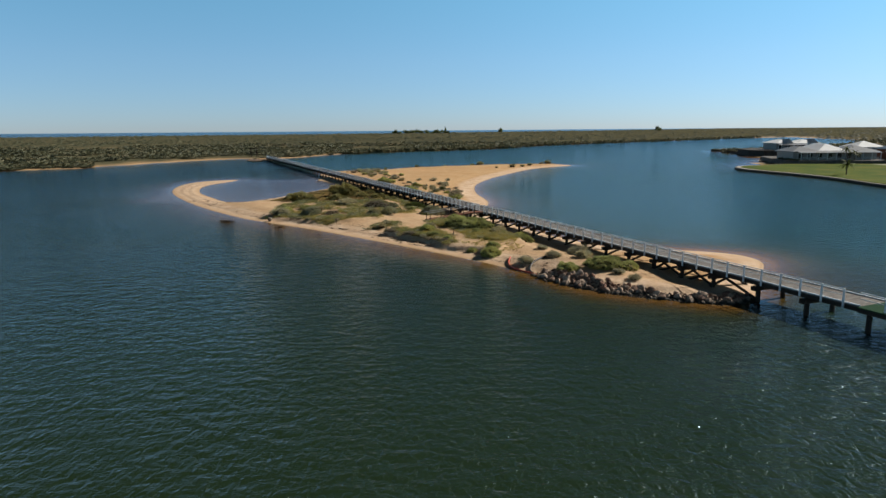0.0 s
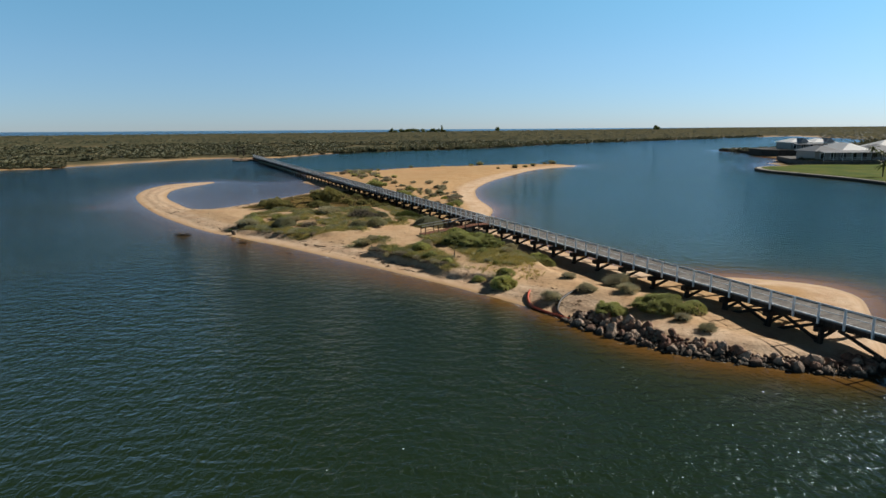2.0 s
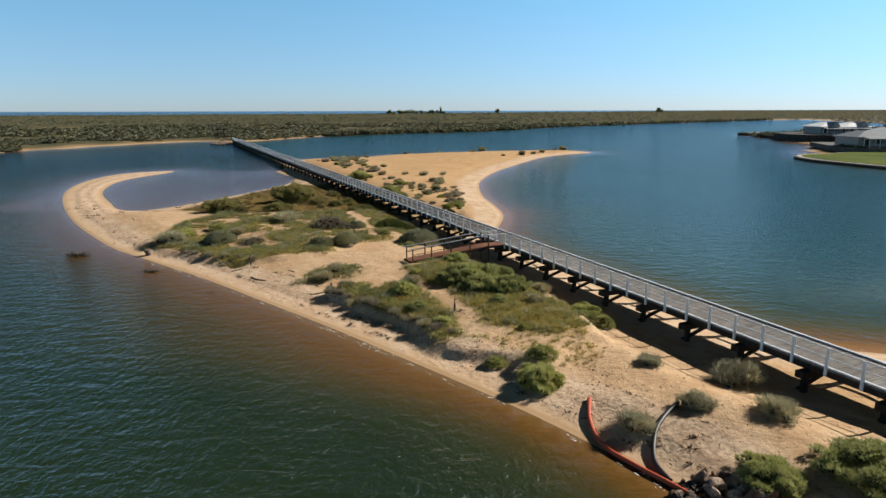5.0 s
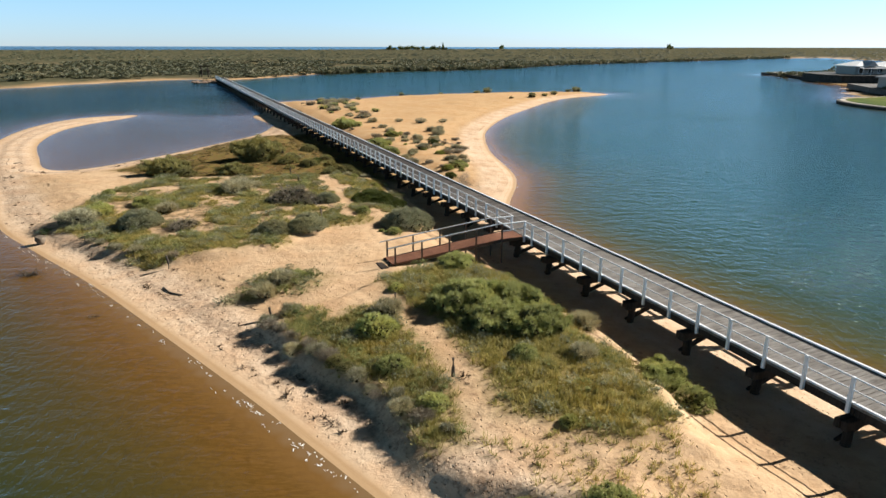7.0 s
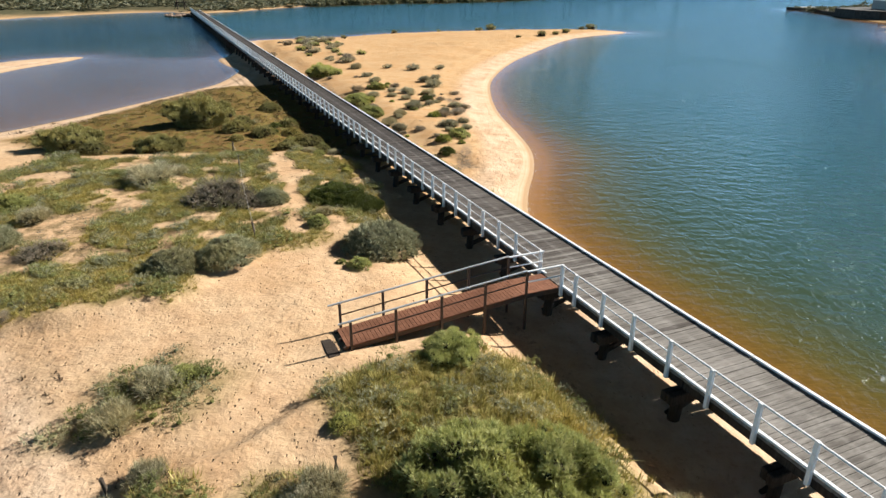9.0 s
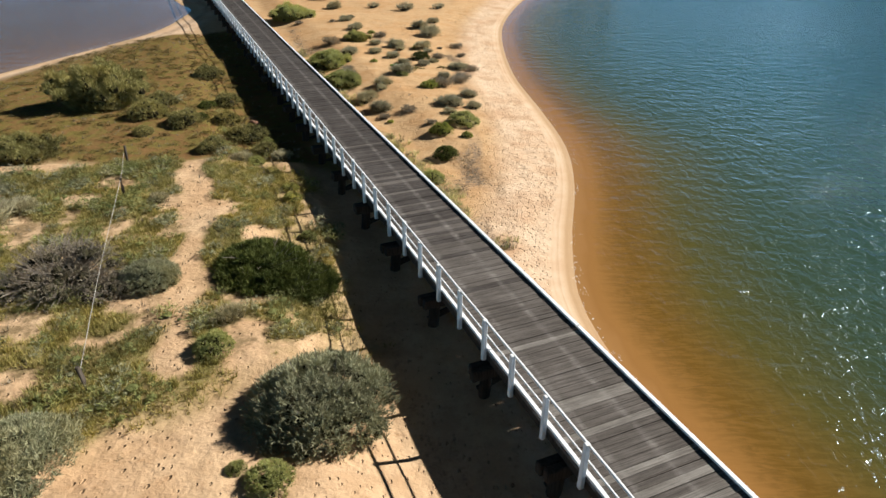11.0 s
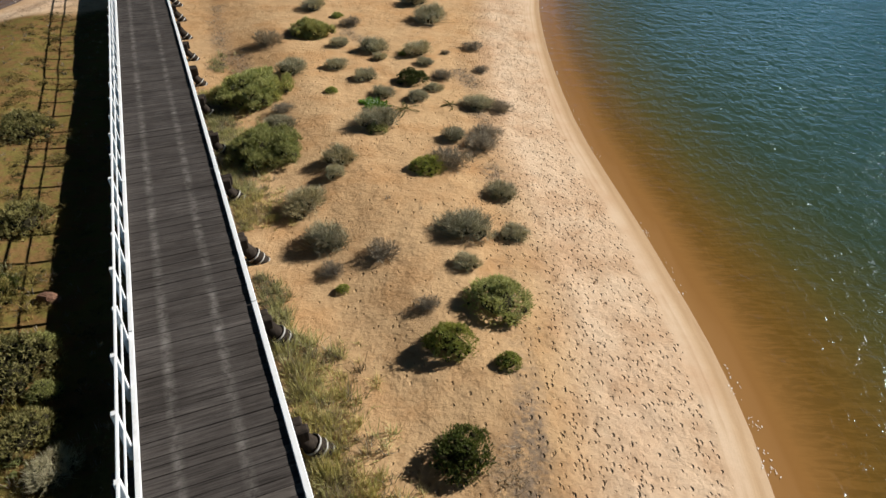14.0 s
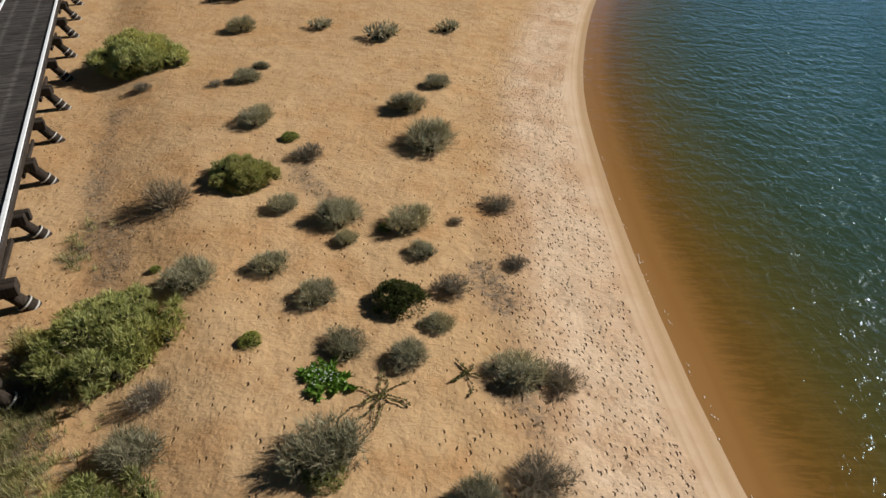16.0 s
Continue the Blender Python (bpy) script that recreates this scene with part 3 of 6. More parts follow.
bare = open_ground(gx, gy)
gaps = (1 - bare) * step(0.18, 0.28, fbm(gx, gy, 5.5, 4, 7)) * step(0.35, 0.46, fbm(gx, gy, 1.7, 3, 71))
grass = np.maximum.reduce([ragged["path_side"] * 0.85, ragged["big_bush"] * 0.9, ragged["middle"] * gaps * 0.8, ragged["mound"] * 0.5, ragged["mound_low"] * 0.6, ragged["rail"] * 0.55])
grass = np.where((di > 0.3) & (bw < -0.5), grass, 0)
samphire = ragged["north"] * step(2.2, 0.8, bw) * (di > 0.1)
far_green = (dm > 0) * step(2, 9, dm) * np.maximum(0.35 + 0.65 * step(0.28, 0.40, fbm(gx, gy, 45.0, 5, 8)), step(350, 600, gy + np.abs(gx) * 0.4))
# trodden sand: prints scattered over the eastern beach, scuffed ground behind it
rs = np.random.RandomState(11)


def print_at(px, py, ang, size, depth):
    """Press one foot's print into the grid."""
    i0, i1 = np.searchsorted(xs, (px - 0.45, px + 0.45))
    j0, j1 = np.searchsorted(ys, (py - 0.45, py + 0.45))
    lx, ly = np.meshgrid(xs[i0:i1] - px, ys[j0:j1] - py)
    a, b = lx * math.cos(ang) + ly * math.sin(ang), -lx * math.sin(ang) + ly * math.cos(ang)
    r2 = (a / size) ** 2 + (b / (size * 0.55)) ** 2
    h[j0:j1, i0:i1] += -depth * np.exp(-(r2 * 1.1) ** 2) + depth * 0.2 * np.exp(-(np.sqrt(r2) - 1.5) ** 2 * 4)


shore_x = lambda y: np.interp(y, [95.5, 100, 105.5, 110.5, 116.5, 125, 136, 146], [5.8, 6.0, 6.9, 7.2, 6.6, 5.5, 5.25, 6.0])
for _ in range(500):
    py = rs.uniform(97.5, 146)
    off = abs(rs.normal(1.6, 0.9)) + 1.45
    if rs.rand() < 0.22:
        off = rs.uniform(2.5, 9.5)
    print_at(shore_x(py) - off, py, rs.normal(1.65, 0.5), rs.uniform(0.065, 0.09), rs.uniform(0.04, 0.075))
fine = (gx > -9.7) & (gx < 7.8) & (gy > 95) & (gy < 147.1) & (di > 1.3)
h += np.where(fine, (fbm(gx, gy, 0.7, 2, 21) - 0.5) * 0.05 * step(1.3, 2.2, di), 0)
h += np.where((di > 2.0) & ~fine, (fbm(gx, gy, 2.2, 3, 22) - 0.5) * 0.12, 0)
wet = step(0.05, 0.0, h)
strip = np.where(bw > 0, 0.72, 0.35) + 0.35 * fbm(gx, gy, 7.0, 2, 51) + 0.25 * (fbm(gx, gy, 0.8, 2, 52) - 0.5)
smooth = np.where(d > -30, step(strip + 0.12, strip - 0.12, di) * (dm < 0), 0.0)
pale = np.where((bw < 0.5) & (dm < 0), 0.4, 0.0) * step(0.5, 2.0, di) + step(0.05, 0.5, di) * step(4.4, 2.6, di) * (0.75 + 0.25 * step(0, 3, bw))
trod = np.where(di > 0, (1 - smooth) * np.where(bw > 2.6, 0.06 + 0.2 * fbm(gx, gy, 3.0, 2, 53) + 0.80 * step(6.0, 3.4, di), 0.08 + 0.25 * fbm(gx, gy, 3.0, 2, 53)), 0.0) * step(0, -40, -gy)
trod = trod * (1 - np.clip(grass + samphire, 0, 1))
# litter under plants; over the middle patch it also paints shade among them
soil_and_shade = np.clip(np.maximum(grass, ragged['middle'] * 0.8 * (1 - bare)) * 0.9 + 0.10 * step(2.2, 3.5, di) * (bw < 0) + 0.06 * (di > 3), 0, 1)
LITTER = [[(-13.5, 138.4), (-12.7, 135.9), (-11.8, 133.5), (-11.3, 132.0), (-10.4, 130.1), (-10.4, 128.7)], [(-9.7, 130.2), (-9.2, 128.6), (-8.9, 127.4)], [(-5.3, 134.2), (-4.8, 132.8), (-3.5, 131.5), (-3.0, 130.6)],
          [(0.7, 128.8), (1.1, 127.9), (1.3, 127.1)], [(1.2, 124.8), (1.8, 123.4)], [(1.9, 119.8), (2.2, 118.4)], [(2.0, 108.3), (2.1, 107.2), (2.3, 106.0), (2.8, 105.0)], [(1.9, 105.3), (1.8, 103.6)]]
litter_line = np.vstack([spline(c, 4, False) for c in LITTER])
heaps = sum(1.6 * np.exp(-((gx - a) ** 2 + (gy - b) ** 2) / 0.42 ** 2) for a, b in litter_line) + 2.0 * sum(np.exp(-((gx - a) ** 2 + (gy - b) ** 2) / r ** 2) for a, b, r in ((10.2, 57.5, 1.3), (8.9, 58.9, 1.0), (11.3, 56.5, 1.0), (7.9, 59.5, 0.8)))
wrack = np.clip(0.4 * heaps, 0, 1.0) + (di > 0) * np.maximum(step(0.5, 0.25, np.abs(di - 1.5 - 0.8 * fbm(gx, gy, 6, 2, 4))) * (bw < 0) * 0.8, (0.35 + 1.6 * step(112, 107, gy)) * step(0.52, 0.18, np.abs(gx - np.interp(gy, [96, 104, 107, 110, 112, 118, 124, 130, 146], [3.2, 2.3, 2.45, 2.5, 2.2, 2.4, 1.8, 0.8, 1.5]))) * (bw > 2.8) * (gy > 96) * (gy < 147) * step(0.35, 0.55, fbm(gx, gy, 5, 2, 6)))
debris = np.where(bw < -1.5, step(0.7, 1.3, di) * (0.35 + 0.65 * step(7.5, 4.0, di)) * step(40, 60, gy), 0.25 * step(1.5, 2.2, di)) * (1 - np.clip(grass + samphire, 0, 1)) * (dm < 0)
ground = tagged(sheet("ground", xs, ys, h, dict(grass=grass * 0.85, scrub=far_green, trod=trod, smooth=smooth, samphire=samphire, wet=wet, pale=pale, soil_and_shade=np.where(dm > 0, 0.5, soil_and_shade), wrack=wrack, edge=np.clip(di, 0, 8), debris=debris), GROUND),
                "orange sand island with trodden beaches and scrub-covered far banks", "ground", kind="structure")

wx = axis([(-90, 1.0), (-10, 0.55), (14, 0.9), (56, 0)], 4950.0)
wy = axis([(20, 1.0), (60, 0.7), (140, 1.1), (236, 0)], 4950.0)
hx, hy = np.meshgrid(wx, wy)
wh, _, _, _, _, wbw = land(hx, hy)
depth = np.clip(-wh, 0, 3)
depth = np.clip(depth + 0.5 * (fbm(hx, hy, 14.0, 3, 9) - 0.5) * step(0.1, 0.8, depth), 0, 3)
water = tagged(sheet("water", wx, wy, np.zeros_like(depth), dict(depth=depth, east=step(-3, 3, wbw) * step(48, 62, hy)), WATER),
               "rippled river water, dark green and amber in the shallows", "water", kind="structure")


# ground height for setting things down
def interp_grid(px, py):
    i = int(np.clip(np.searchsorted(xs, px) - 1, 0, len(xs) - 2))
    j = int(np.clip(np.searchsorted(ys, py) - 1, 0, len(ys) - 2))
    fu, fv = (px - xs[i]) / (xs[i + 1] - xs[i]), (py - ys[j]) / (ys[j + 1] - ys[j])
    return float((h[j, i] * (1 - fu) + h[j, i + 1] * fu) * (1 - fv) + (h[j + 1, i] * (1 - fu) + h[j + 1, i + 1] * fu) * fv)


# ---- the long footbridge ----
DECK_Z, WIDE, S0, S1, BAY = 1.56, 2.70, -52.0, 201.0, 3.39
bridge = empty("footbridge", BRIDGE, label="long old timber tramway footbridge with a white railing along one side", category="bridge")
rb = random.Random(3)
# stringers, fascias and kerbs run on in lengths that butt at the bents
BENTS = [-52.3, -48.4, -44.5] + [-40.45 + 3.37 * i for i in range(12)] + [0.0 + BAY * i for i in range(60) if BAY * i < S1 - 1]
edges = [S0] + BENTS[1::2] + [S1]
for a, b in zip(edges, edges[1:]):
    for w in (0.18, WIDE / 2, WIDE - 0.18):
        part("stringer", beam((a + 0.01, w, DECK_Z - 0.23), (b - 0.01, w, DECK_Z - 0.23), 0.26, 0.30, 0.02), DARKWOOD, bridge)
    part("kerb", beam((a + 0.012, WIDE - 0.07, DECK_Z + 0.052), (b - 0.012, WIDE - 0.07, DECK_Z + 0.052), 0.12, 0.06, 0.012), WHITE, bridge, "white-painted kerb timber")
    part("kerb_block", beam((a + 0.012, WIDE - 0.07, DECK_Z + 0.01), (b - 0.012, WIDE - 0.07, DECK_Z + 0.01), 0.09, 0.02), DARKWOOD, bridge)
    for c, e in ([(a, min(b, -0.5)), (max(a, 0.5), b)] if a < 0.5 and b > -0.5 else [(a, b)]):
        if e > c + 0.05:
            part("edge_board", beam((c + 0.012, 0.06, DECK_Z + 0.04), (e - 0.012, 0.06, DECK_Z + 0.04), 0.10, 0.07, 0.01), WHITE, bridge, "white-painted edge board")
# railing: posts, top rail and middle rail
post_me = None
for at in ([0.75] + [2.61 + 1.43 * i for i in range(138)], [-0.70] + [-1.545 * i for i in range(1, 34)]):
    for s in at:
        if post_me is None:
            bm = boxm((-0.055, -0.055, DECK_Z - 0.31), (0.055, 0.055, 2.47), 0.012)
            post_me = bpy.data.meshes.new("railing_post")
            bm.to_mesh(post_me)
            bm.free()
            post_me.materials.append(WHITE)
        p = part("railing_post", post_me, None, bridge)
        p.location, p.rotation_euler = (s, -0.055, rb.uniform(-0.012, 0.012)), (rb.uniform(-0.012, 0.012), rb.uniform(-0.012, 0.012), 0)
    for i in range(0, len(at) - 1, 4):
        a, b = at[i], at[min(i + 4, len(at) - 1)]
        part("top_rail", beam((a, -0.04, 2.44), (b, -0.04, 2.44), 0.055, 0.055, 0.012), WHITE, bridge)
        part("middle_rail", beam((a, -0.02, 2.04), (b, -0.02, 2.04), 0.04, 0.04, 0.008), WHITE, bridge)


def bent(s, on_land):
    """Cap, piles and bracing of one support."""
    for half in (-0.115, 0.115):
        part("cap", beam((s + half, -0.46 + rb.uniform(-0.05, 0.05), DECK_Z - 0.53), (s + half, WIDE + 0.24 + rb.uniform(-0.06, 0.1), DECK_Z - 0.53), 0.21, 0.32, 0.03), DARKWOOD, bridge)
    if not on_land and s < 0:
        for w in (0.10, WIDE - 0.05):
            part("support_post", rod([(s, w, DECK_Z - 0.66), (s, w, 0.0), (s, w, -2.2)], 0.17, 10, 1.0, 0.03, rb.random()), DARKWOOD, bridge)
        return
    for w, lean in ((0.0, -0.12), (WIDE + 0.0, 0.85)):
        foot = Vector((s + rb.uniform(-0.06, 0.06), w + lean, -1.4 if not on_land else -0.3))
        top = Vector((s, w, DECK_Z - 0.60))
        part("support_post", rod([top, (top + foot) / 2, foot], 0.16 + rb.uniform(-0.015, 0.02), 10, 1.05, 0.04, rb.random()), DARKWOOD, bridge)
        if on_land and w > 1:
            sleeve = part("pile_sleeve", rod([top.lerp(foot, 0.34), top.lerp(foot, 0.7), foot], 0.205, 12, 1.04, 0.03, rb.random()), DARKWOOD, bridge, "dark sleeve round a raked pile")
            for f in (0.36, 0.5, 0.64):
                c, e = top.lerp(foot, f), (foot - top).normalized() * 0.022
                part("metal_band", rod([c - e, c + e], 0.222, 12), BAND, sleeve, "pale worn band")


for k, s in enumerate(BENTS):
    if not S0 < s < S1 - 1:
        continue
    P = BRIDGE @ Vector((s, WIDE / 2, 0))
    g = interp_grid(P.x, P.y)
    bent(s, g > 0.05)
    if g > 0.05 and s < 75:
        part("brace", beam((s + 0.27, -0.12, 0.18), (s + 0.27, WIDE - 0.3, DECK_Z - 0.62), 0.10, 0.19, 0.01), DARKWOOD, bridge)
        if k % 2 == 0:
            part("brace", beam((s + 0.1, WIDE - 0.3, 0.62), (s + BAY - 0.2, WIDE - 0.3, 0.50), 0.09, 0.14, 0.01), DARKWOOD, bridge)
for a, b in (((-40.2, 0.1), (-37.4, 1.22)), ((-40.2, 1.22), (-37.4, 0.1)), ((-36.9, 0.2), (-33.9, 1.2)), ((-36.9, 1.2), (-33.9, 0.2)), ((-44.2, 0.1), (-41.2, 1.1))):
    part("brace", beam((a[0], 0.3, a[1]), (b[0], 0.3, b[1]), 0.12, 0.18, 0.01), DARKWOOD, bridge)

# ---- deck planks ----
def plank_mesh(name, material):
    """One transverse plank with eased edges."""
    ws = [0.0, WIDE * 0.35, WIDE * 0.7, WIDE]
    verts, faces = [], []
    for w in ws:
        verts += [(-0.53, w, -0.075), (-0.478, w, 0.0), (0.478, w, 0.0), (0.53, w, -0.075)]
    for i in range(len(ws) - 1):
        a, b = 4 * i, 4 * i + 4
        for j in range(3):
            faces.append((a + j, b + j, b + j + 1, a + j + 1))
    n = len(verts)
    faces += [(0, 1, 2, 3), (n - 1, n - 2, n - 3, n - 4)]
    return mesh_of(name, verts, faces, material)


plank_me, plank_mid, plank_old = (plank_mesh("deck_plank", m) for m in (DECK, DECK_MID, DECK_OLD))


def weather(s):
    """How dark a plank has grown: 0 bleached, 1 weathered, 2 old."""
    return 0 if s < rb.uniform(-6.0, 8.0) else 1 if s < rb.uniform(8.0, 24.0) else 2


far_v, far_f, far_m = [], [], []
pv = np.array([v.co[:] for v in plank_me.vertices])
pf = [tuple(p.vertices) for p in plank_me.polygons]
s, count = S0, 0
while s < S1:
    wdt = rb.choice((0.17, 0.19, 0.2, 0.22)) - 0.004
    mid, dz, skew = s + wdt / 2, rb.uniform(-0.008, 0.006), rb.uniform(-0.004, 0.004)
    if -9.0 < s < 49.0 and count < 300:
        p = part("deck_plank", (plank_me, plank_mid, plank_old)[weather(s)], None, bridge)
        p.location, p.scale, p.rotation_euler = (mid, rb.uniform(-0.006, 0.006), DECK_Z + dz), (wdt, 1, 1), (0, rb.uniform(-0.01, 0.01), skew)
        count += 1
    else:
        base = len(far_v)
        q = pv * (wdt, 1, 1) + (mid, rb.uniform(-0.006, 0.006), DECK_Z + dz)
        far_v += q.tolist()
        far_f += [tuple(i + base for i in f) for f in pf]
        far_m += [weather(s)] * len(pf)
    s += wdt + 0.004
far_me = mesh_of("deck_planks", far_v, far_f, DECK)
far_me.materials.append(DECK_MID)
far_me.materials.append(DECK_OLD)
far_me.polygons.foreach_set("material_index", far_m)
tagged(part("deck_planks", far_me, None, bridge), kind="stuff")


# ---- plants ----
def soup(name, faces, material, tone=None):
    """Mesh of loose faces: array (n, 3 or 4, 3), each with its own tone."""
    q = np.asarray(faces, np.float32)
    n, c = q.shape[:2]
    me = bpy.data.meshes.new(name)
    me.vertices.add(n * c)
    me.vertices.foreach_set("co", q.reshape(-1))
    me.loops.add(n * c)
    me.loops.foreach_set("vertex_index", np.arange(n * c, dtype=np.int32))
    me.polygons.add(n)
    me.polygons.foreach_set("loop_start", (np.arange(n) * c).astype(np.int32))
    me.polygons.foreach_set("loop_total", np.full(n, c, np.int32))
    if tone is None:
        tone = np.random.RandomState(n % 9973).rand(n)
    me.attributes.new("tone", 'FLOAT', 'FACE').data.foreach_set("value", np.asarray(tone, np.float32))
    me.materials.append(material)
    me.update()
    return me


def unit(v):
    return v / (np.linalg.norm(v, axis=-1, keepdims=True) + 1e-9)


def slivers(root, way, side, length, width):
    """Narrow leaves: a base edge and a tip."""
    W = side * width[:, None]
    return np.stack([root - W, root + W, root + way * length[:, None]], 1)


def lobed(rg, lobes, height):
    """Ellipsoids that make up a bush: centre and radii; unit radius, standing on z = 0."""
    cs = [(0, 0, height * 0.36, 0.72, height * 0.60)]
    for _ in range(lobes):
        a, r = rg.uniform(0, 6.283), rg.uniform(0.3, 0.74)
        q = rg.uniform(0.2, 0.42)
        cs.append((math.cos(a) * r, math.sin(a) * r, rg.uniform(0.08, height * 0.66) * (1.15 - r * 0.6), q, q * rg.uniform(0.7, 1.0)))
    return np.array(cs)


def domed(rg, lobes, height):
    """A broad bush of many small heads over a low dome, with gaps between them."""
    cs = [(0, 0, height * 0.14, 0.84, height * 0.64)]
    for i in range(lobes):
        a, f = rg.uniform(0, 6.283), math.sqrt(rg.uniform(0.0, 1.0))
        q = rg.uniform(0.09, 0.24) * (1.1 - 0.3 * f) * min(1.0, 1.6 / math.sqrt(lobes / 16.0))
        up = height * (0.80 * math.sqrt(max(0.0, 1 - (f * 0.92) ** 2)) + rg.uniform(-0.14, 0.08))
        cs.append((math.cos(a) * f * 0.86, math.sin(a) * f * 0.86, max(up * (1 - 0.9 * f ** 4), q * 0.5), q, q * rg.uniform(0.75, 1.1)))
    return np.array(cs)


def ragged(rg, lobes, height):
    """A sprawling bush: heads of mixed size and height inside an uneven outline, with dark gaps."""
    turn = rg.uniform(0, 6.283, 3)
    cs = [(0, 0, height * 0.10, 0.70, height * 0.46)]
    for _ in range(lobes):
        a, f = rg.uniform(0, 6.283), math.sqrt(rg.uniform(0.0, 1.0))
        reach = 0.86 + 0.13 * math.sin(2 * a + turn[0]) + 0.10 * math.sin(3 * a + turn[1]) + 0.07 * math.sin(7 * a + turn[2])
        q = rg.uniform(0.08, 0.21) * (1.15 - 0.35 * f)
        tall = height * rg.uniform(0.42, 1.0) * math.sqrt(max(0.0, 1 - (0.9 * f) ** 2))
        cs.append((math.cos(a) * f * reach, math.sin(a) * f * reach, max(tall - q * 0.4, q * 0.45), q, q * rg.uniform(0.7, 1.05)))
    return np.array(cs)


def core(rg, cs, rings=5, segs=9, scale=0.86):
    """The thick inside of a bush: lumpy closed shells under the leaves."""
    tris = []
    for cx, cy, cz, r, rz in cs:
        th = np.linspace(0.12, 2.2, rings)
        grid = []
        for t in th:
            a = np.linspace(0, 6.283, segs, endpoint=False) + rg.uniform(0, 1)
            k = scale * rg.uniform(0.86, 1.08, segs)
            grid.append(np.stack([cx + np.cos(a) * np.sin(t) * r * k, cy + np.sin(a) * np.sin(t) * r * k, np.maximum(cz + math.cos(t) * rz * k, 0.0)], 1))
        top = np.array([cx, cy, cz + rz * scale])
        for j in range(segs):
            tris.append([top, grid[0][j], grid[0][(j + 1) % segs]])
            for i in range(rings - 1):
                p, q, u, w = grid[i][j], grid[i + 1][j], grid[i + 1][(j + 1) % segs], grid[i][(j + 1) % segs]
                tris += [[p, q, u], [p, u, w]]
    return np.array(tris)


def leafy(rg, sprays, per, leaf, cs, slim=0.2, upright=0.5, open_out=0.45):
    """Sprays of narrow leaves standing out from the lobes; returns faces and tones."""
    area = cs[:, 3] ** 1.2
    area[0] = max(area[0], area[1:].sum() * 0.6)
    pick = rg.choice(len(cs), sprays, p=area / area.sum())
    d = unit(rg.normal(size=(sprays, 3)) + (0, 0, 0.45))
    d[:, 2] = np.where(d[:, 2] < -0.35, -d[:, 2], d[:, 2])
    c = cs[pick]
    p = c[:, :3] + d * np.stack([c[:, 3], c[:, 3], c[:, 4]], 1) * rg.uniform(0.8, 1.1, sprays)[:, None]
    p[:, 2] = np.abs(p[:, 2])
    axis_ = unit(d + (0, 0, upright) + rg.normal(size=(sprays, 3)) * 0.3)
    tone = np.clip(rg.normal(0.5, 0.24, sprays), 0, 1)
    root = np.repeat(p, per, 0)
    way = unit(np.repeat(axis_, per, 0) + rg.normal(size=(sprays * per, 3)) * open_out)
    ln = leaf * rg.uniform(0.55, 1.5, sprays * per)
    root = root + np.repeat(axis_, per, 0) * (rg.uniform(-0.2, 0.7, sprays * per) * leaf)[:, None]
    side = unit(np.cross(way, rg.normal(size=way.shape)))
    q = slivers(root, way, side, ln, ln * slim * rg.uniform(0.7, 1.3, len(ln)))
    q[:, :, 2] = np.maximum(q[:, :, 2], 0.0)
    return q, np.clip(np.repeat(tone, per) + rg.normal(0, 0.12, len(ln)), 0, 1)


def tussock(rg, n, height=0.85, spread=1.0, width=0.03, root_width=0.28):
    """Blades that spring from one root and lean over; unit radius."""
    a = rg.uniform(0, 6.283, n)
    lean = np.minimum(np.abs(rg.normal(0.0, 0.62, n)) * spread, 1.4)
    out = np.stack([np.cos(a), np.sin(a), np.zeros(n)], 1)
    way = out * np.sin(lean)[:, None] + np.array([0, 0, 1.0]) * np.cos(lean)[:, None]
    root = out * (rg.uniform(0, root_width, n) * (0.4 + lean))[:, None]
    ln = rg.uniform(0.45, 1.05, n) * (height + (1 - height) * np.sin(lean))
    side = unit(np.cross(way, rg.normal(size=(n, 3))))
    q = slivers(root, unit(way + rg.normal(size=(n, 3)) * 0.08), side, ln, width * rg.uniform(0.6, 1.5, n))
    q[:, :, 2] = np.maximum(q[:, :, 2], 0.004)
    return q


def twigs(rg, n, length, radius):
    """Bare stems fanning from the root, as thin crossed limbs."""
    tris = []
    for _ in range(n):
        a, lean = rg.uniform(0, 6.283), rg.uniform(0.3, 1.5)
        p = np.array([math.cos(a), math.sin(a), 0]) * rg.uniform(0, 0.15)
        d = np.array([math.cos(a) * math.sin(lean), math.sin(a) * math.sin(lean), math.cos(lean)])
        r, ln = radius * rg.uniform(0.6, 1.3), length * rg.uniform(0.6, 1.1)
        for seg in range(3):
            e = p + d * ln / 3
            side = unit(np.cross(d, rg.normal(size=3)))
            for f in (side, np.cross(side, d)):
                tris += [[p - f * r, p + f * r, e + f * r * 0.7], [p - f * r, e + f * r * 0.7, e - f * r * 0.7]]
            p, r = e, r * 0.7
            d = unit(d + rg.normal(size=3) * 0.28)
    tris = np.array(tris)
    tris[..., 2] = np.maximum(tris[..., 2], 0.01)
    return tris


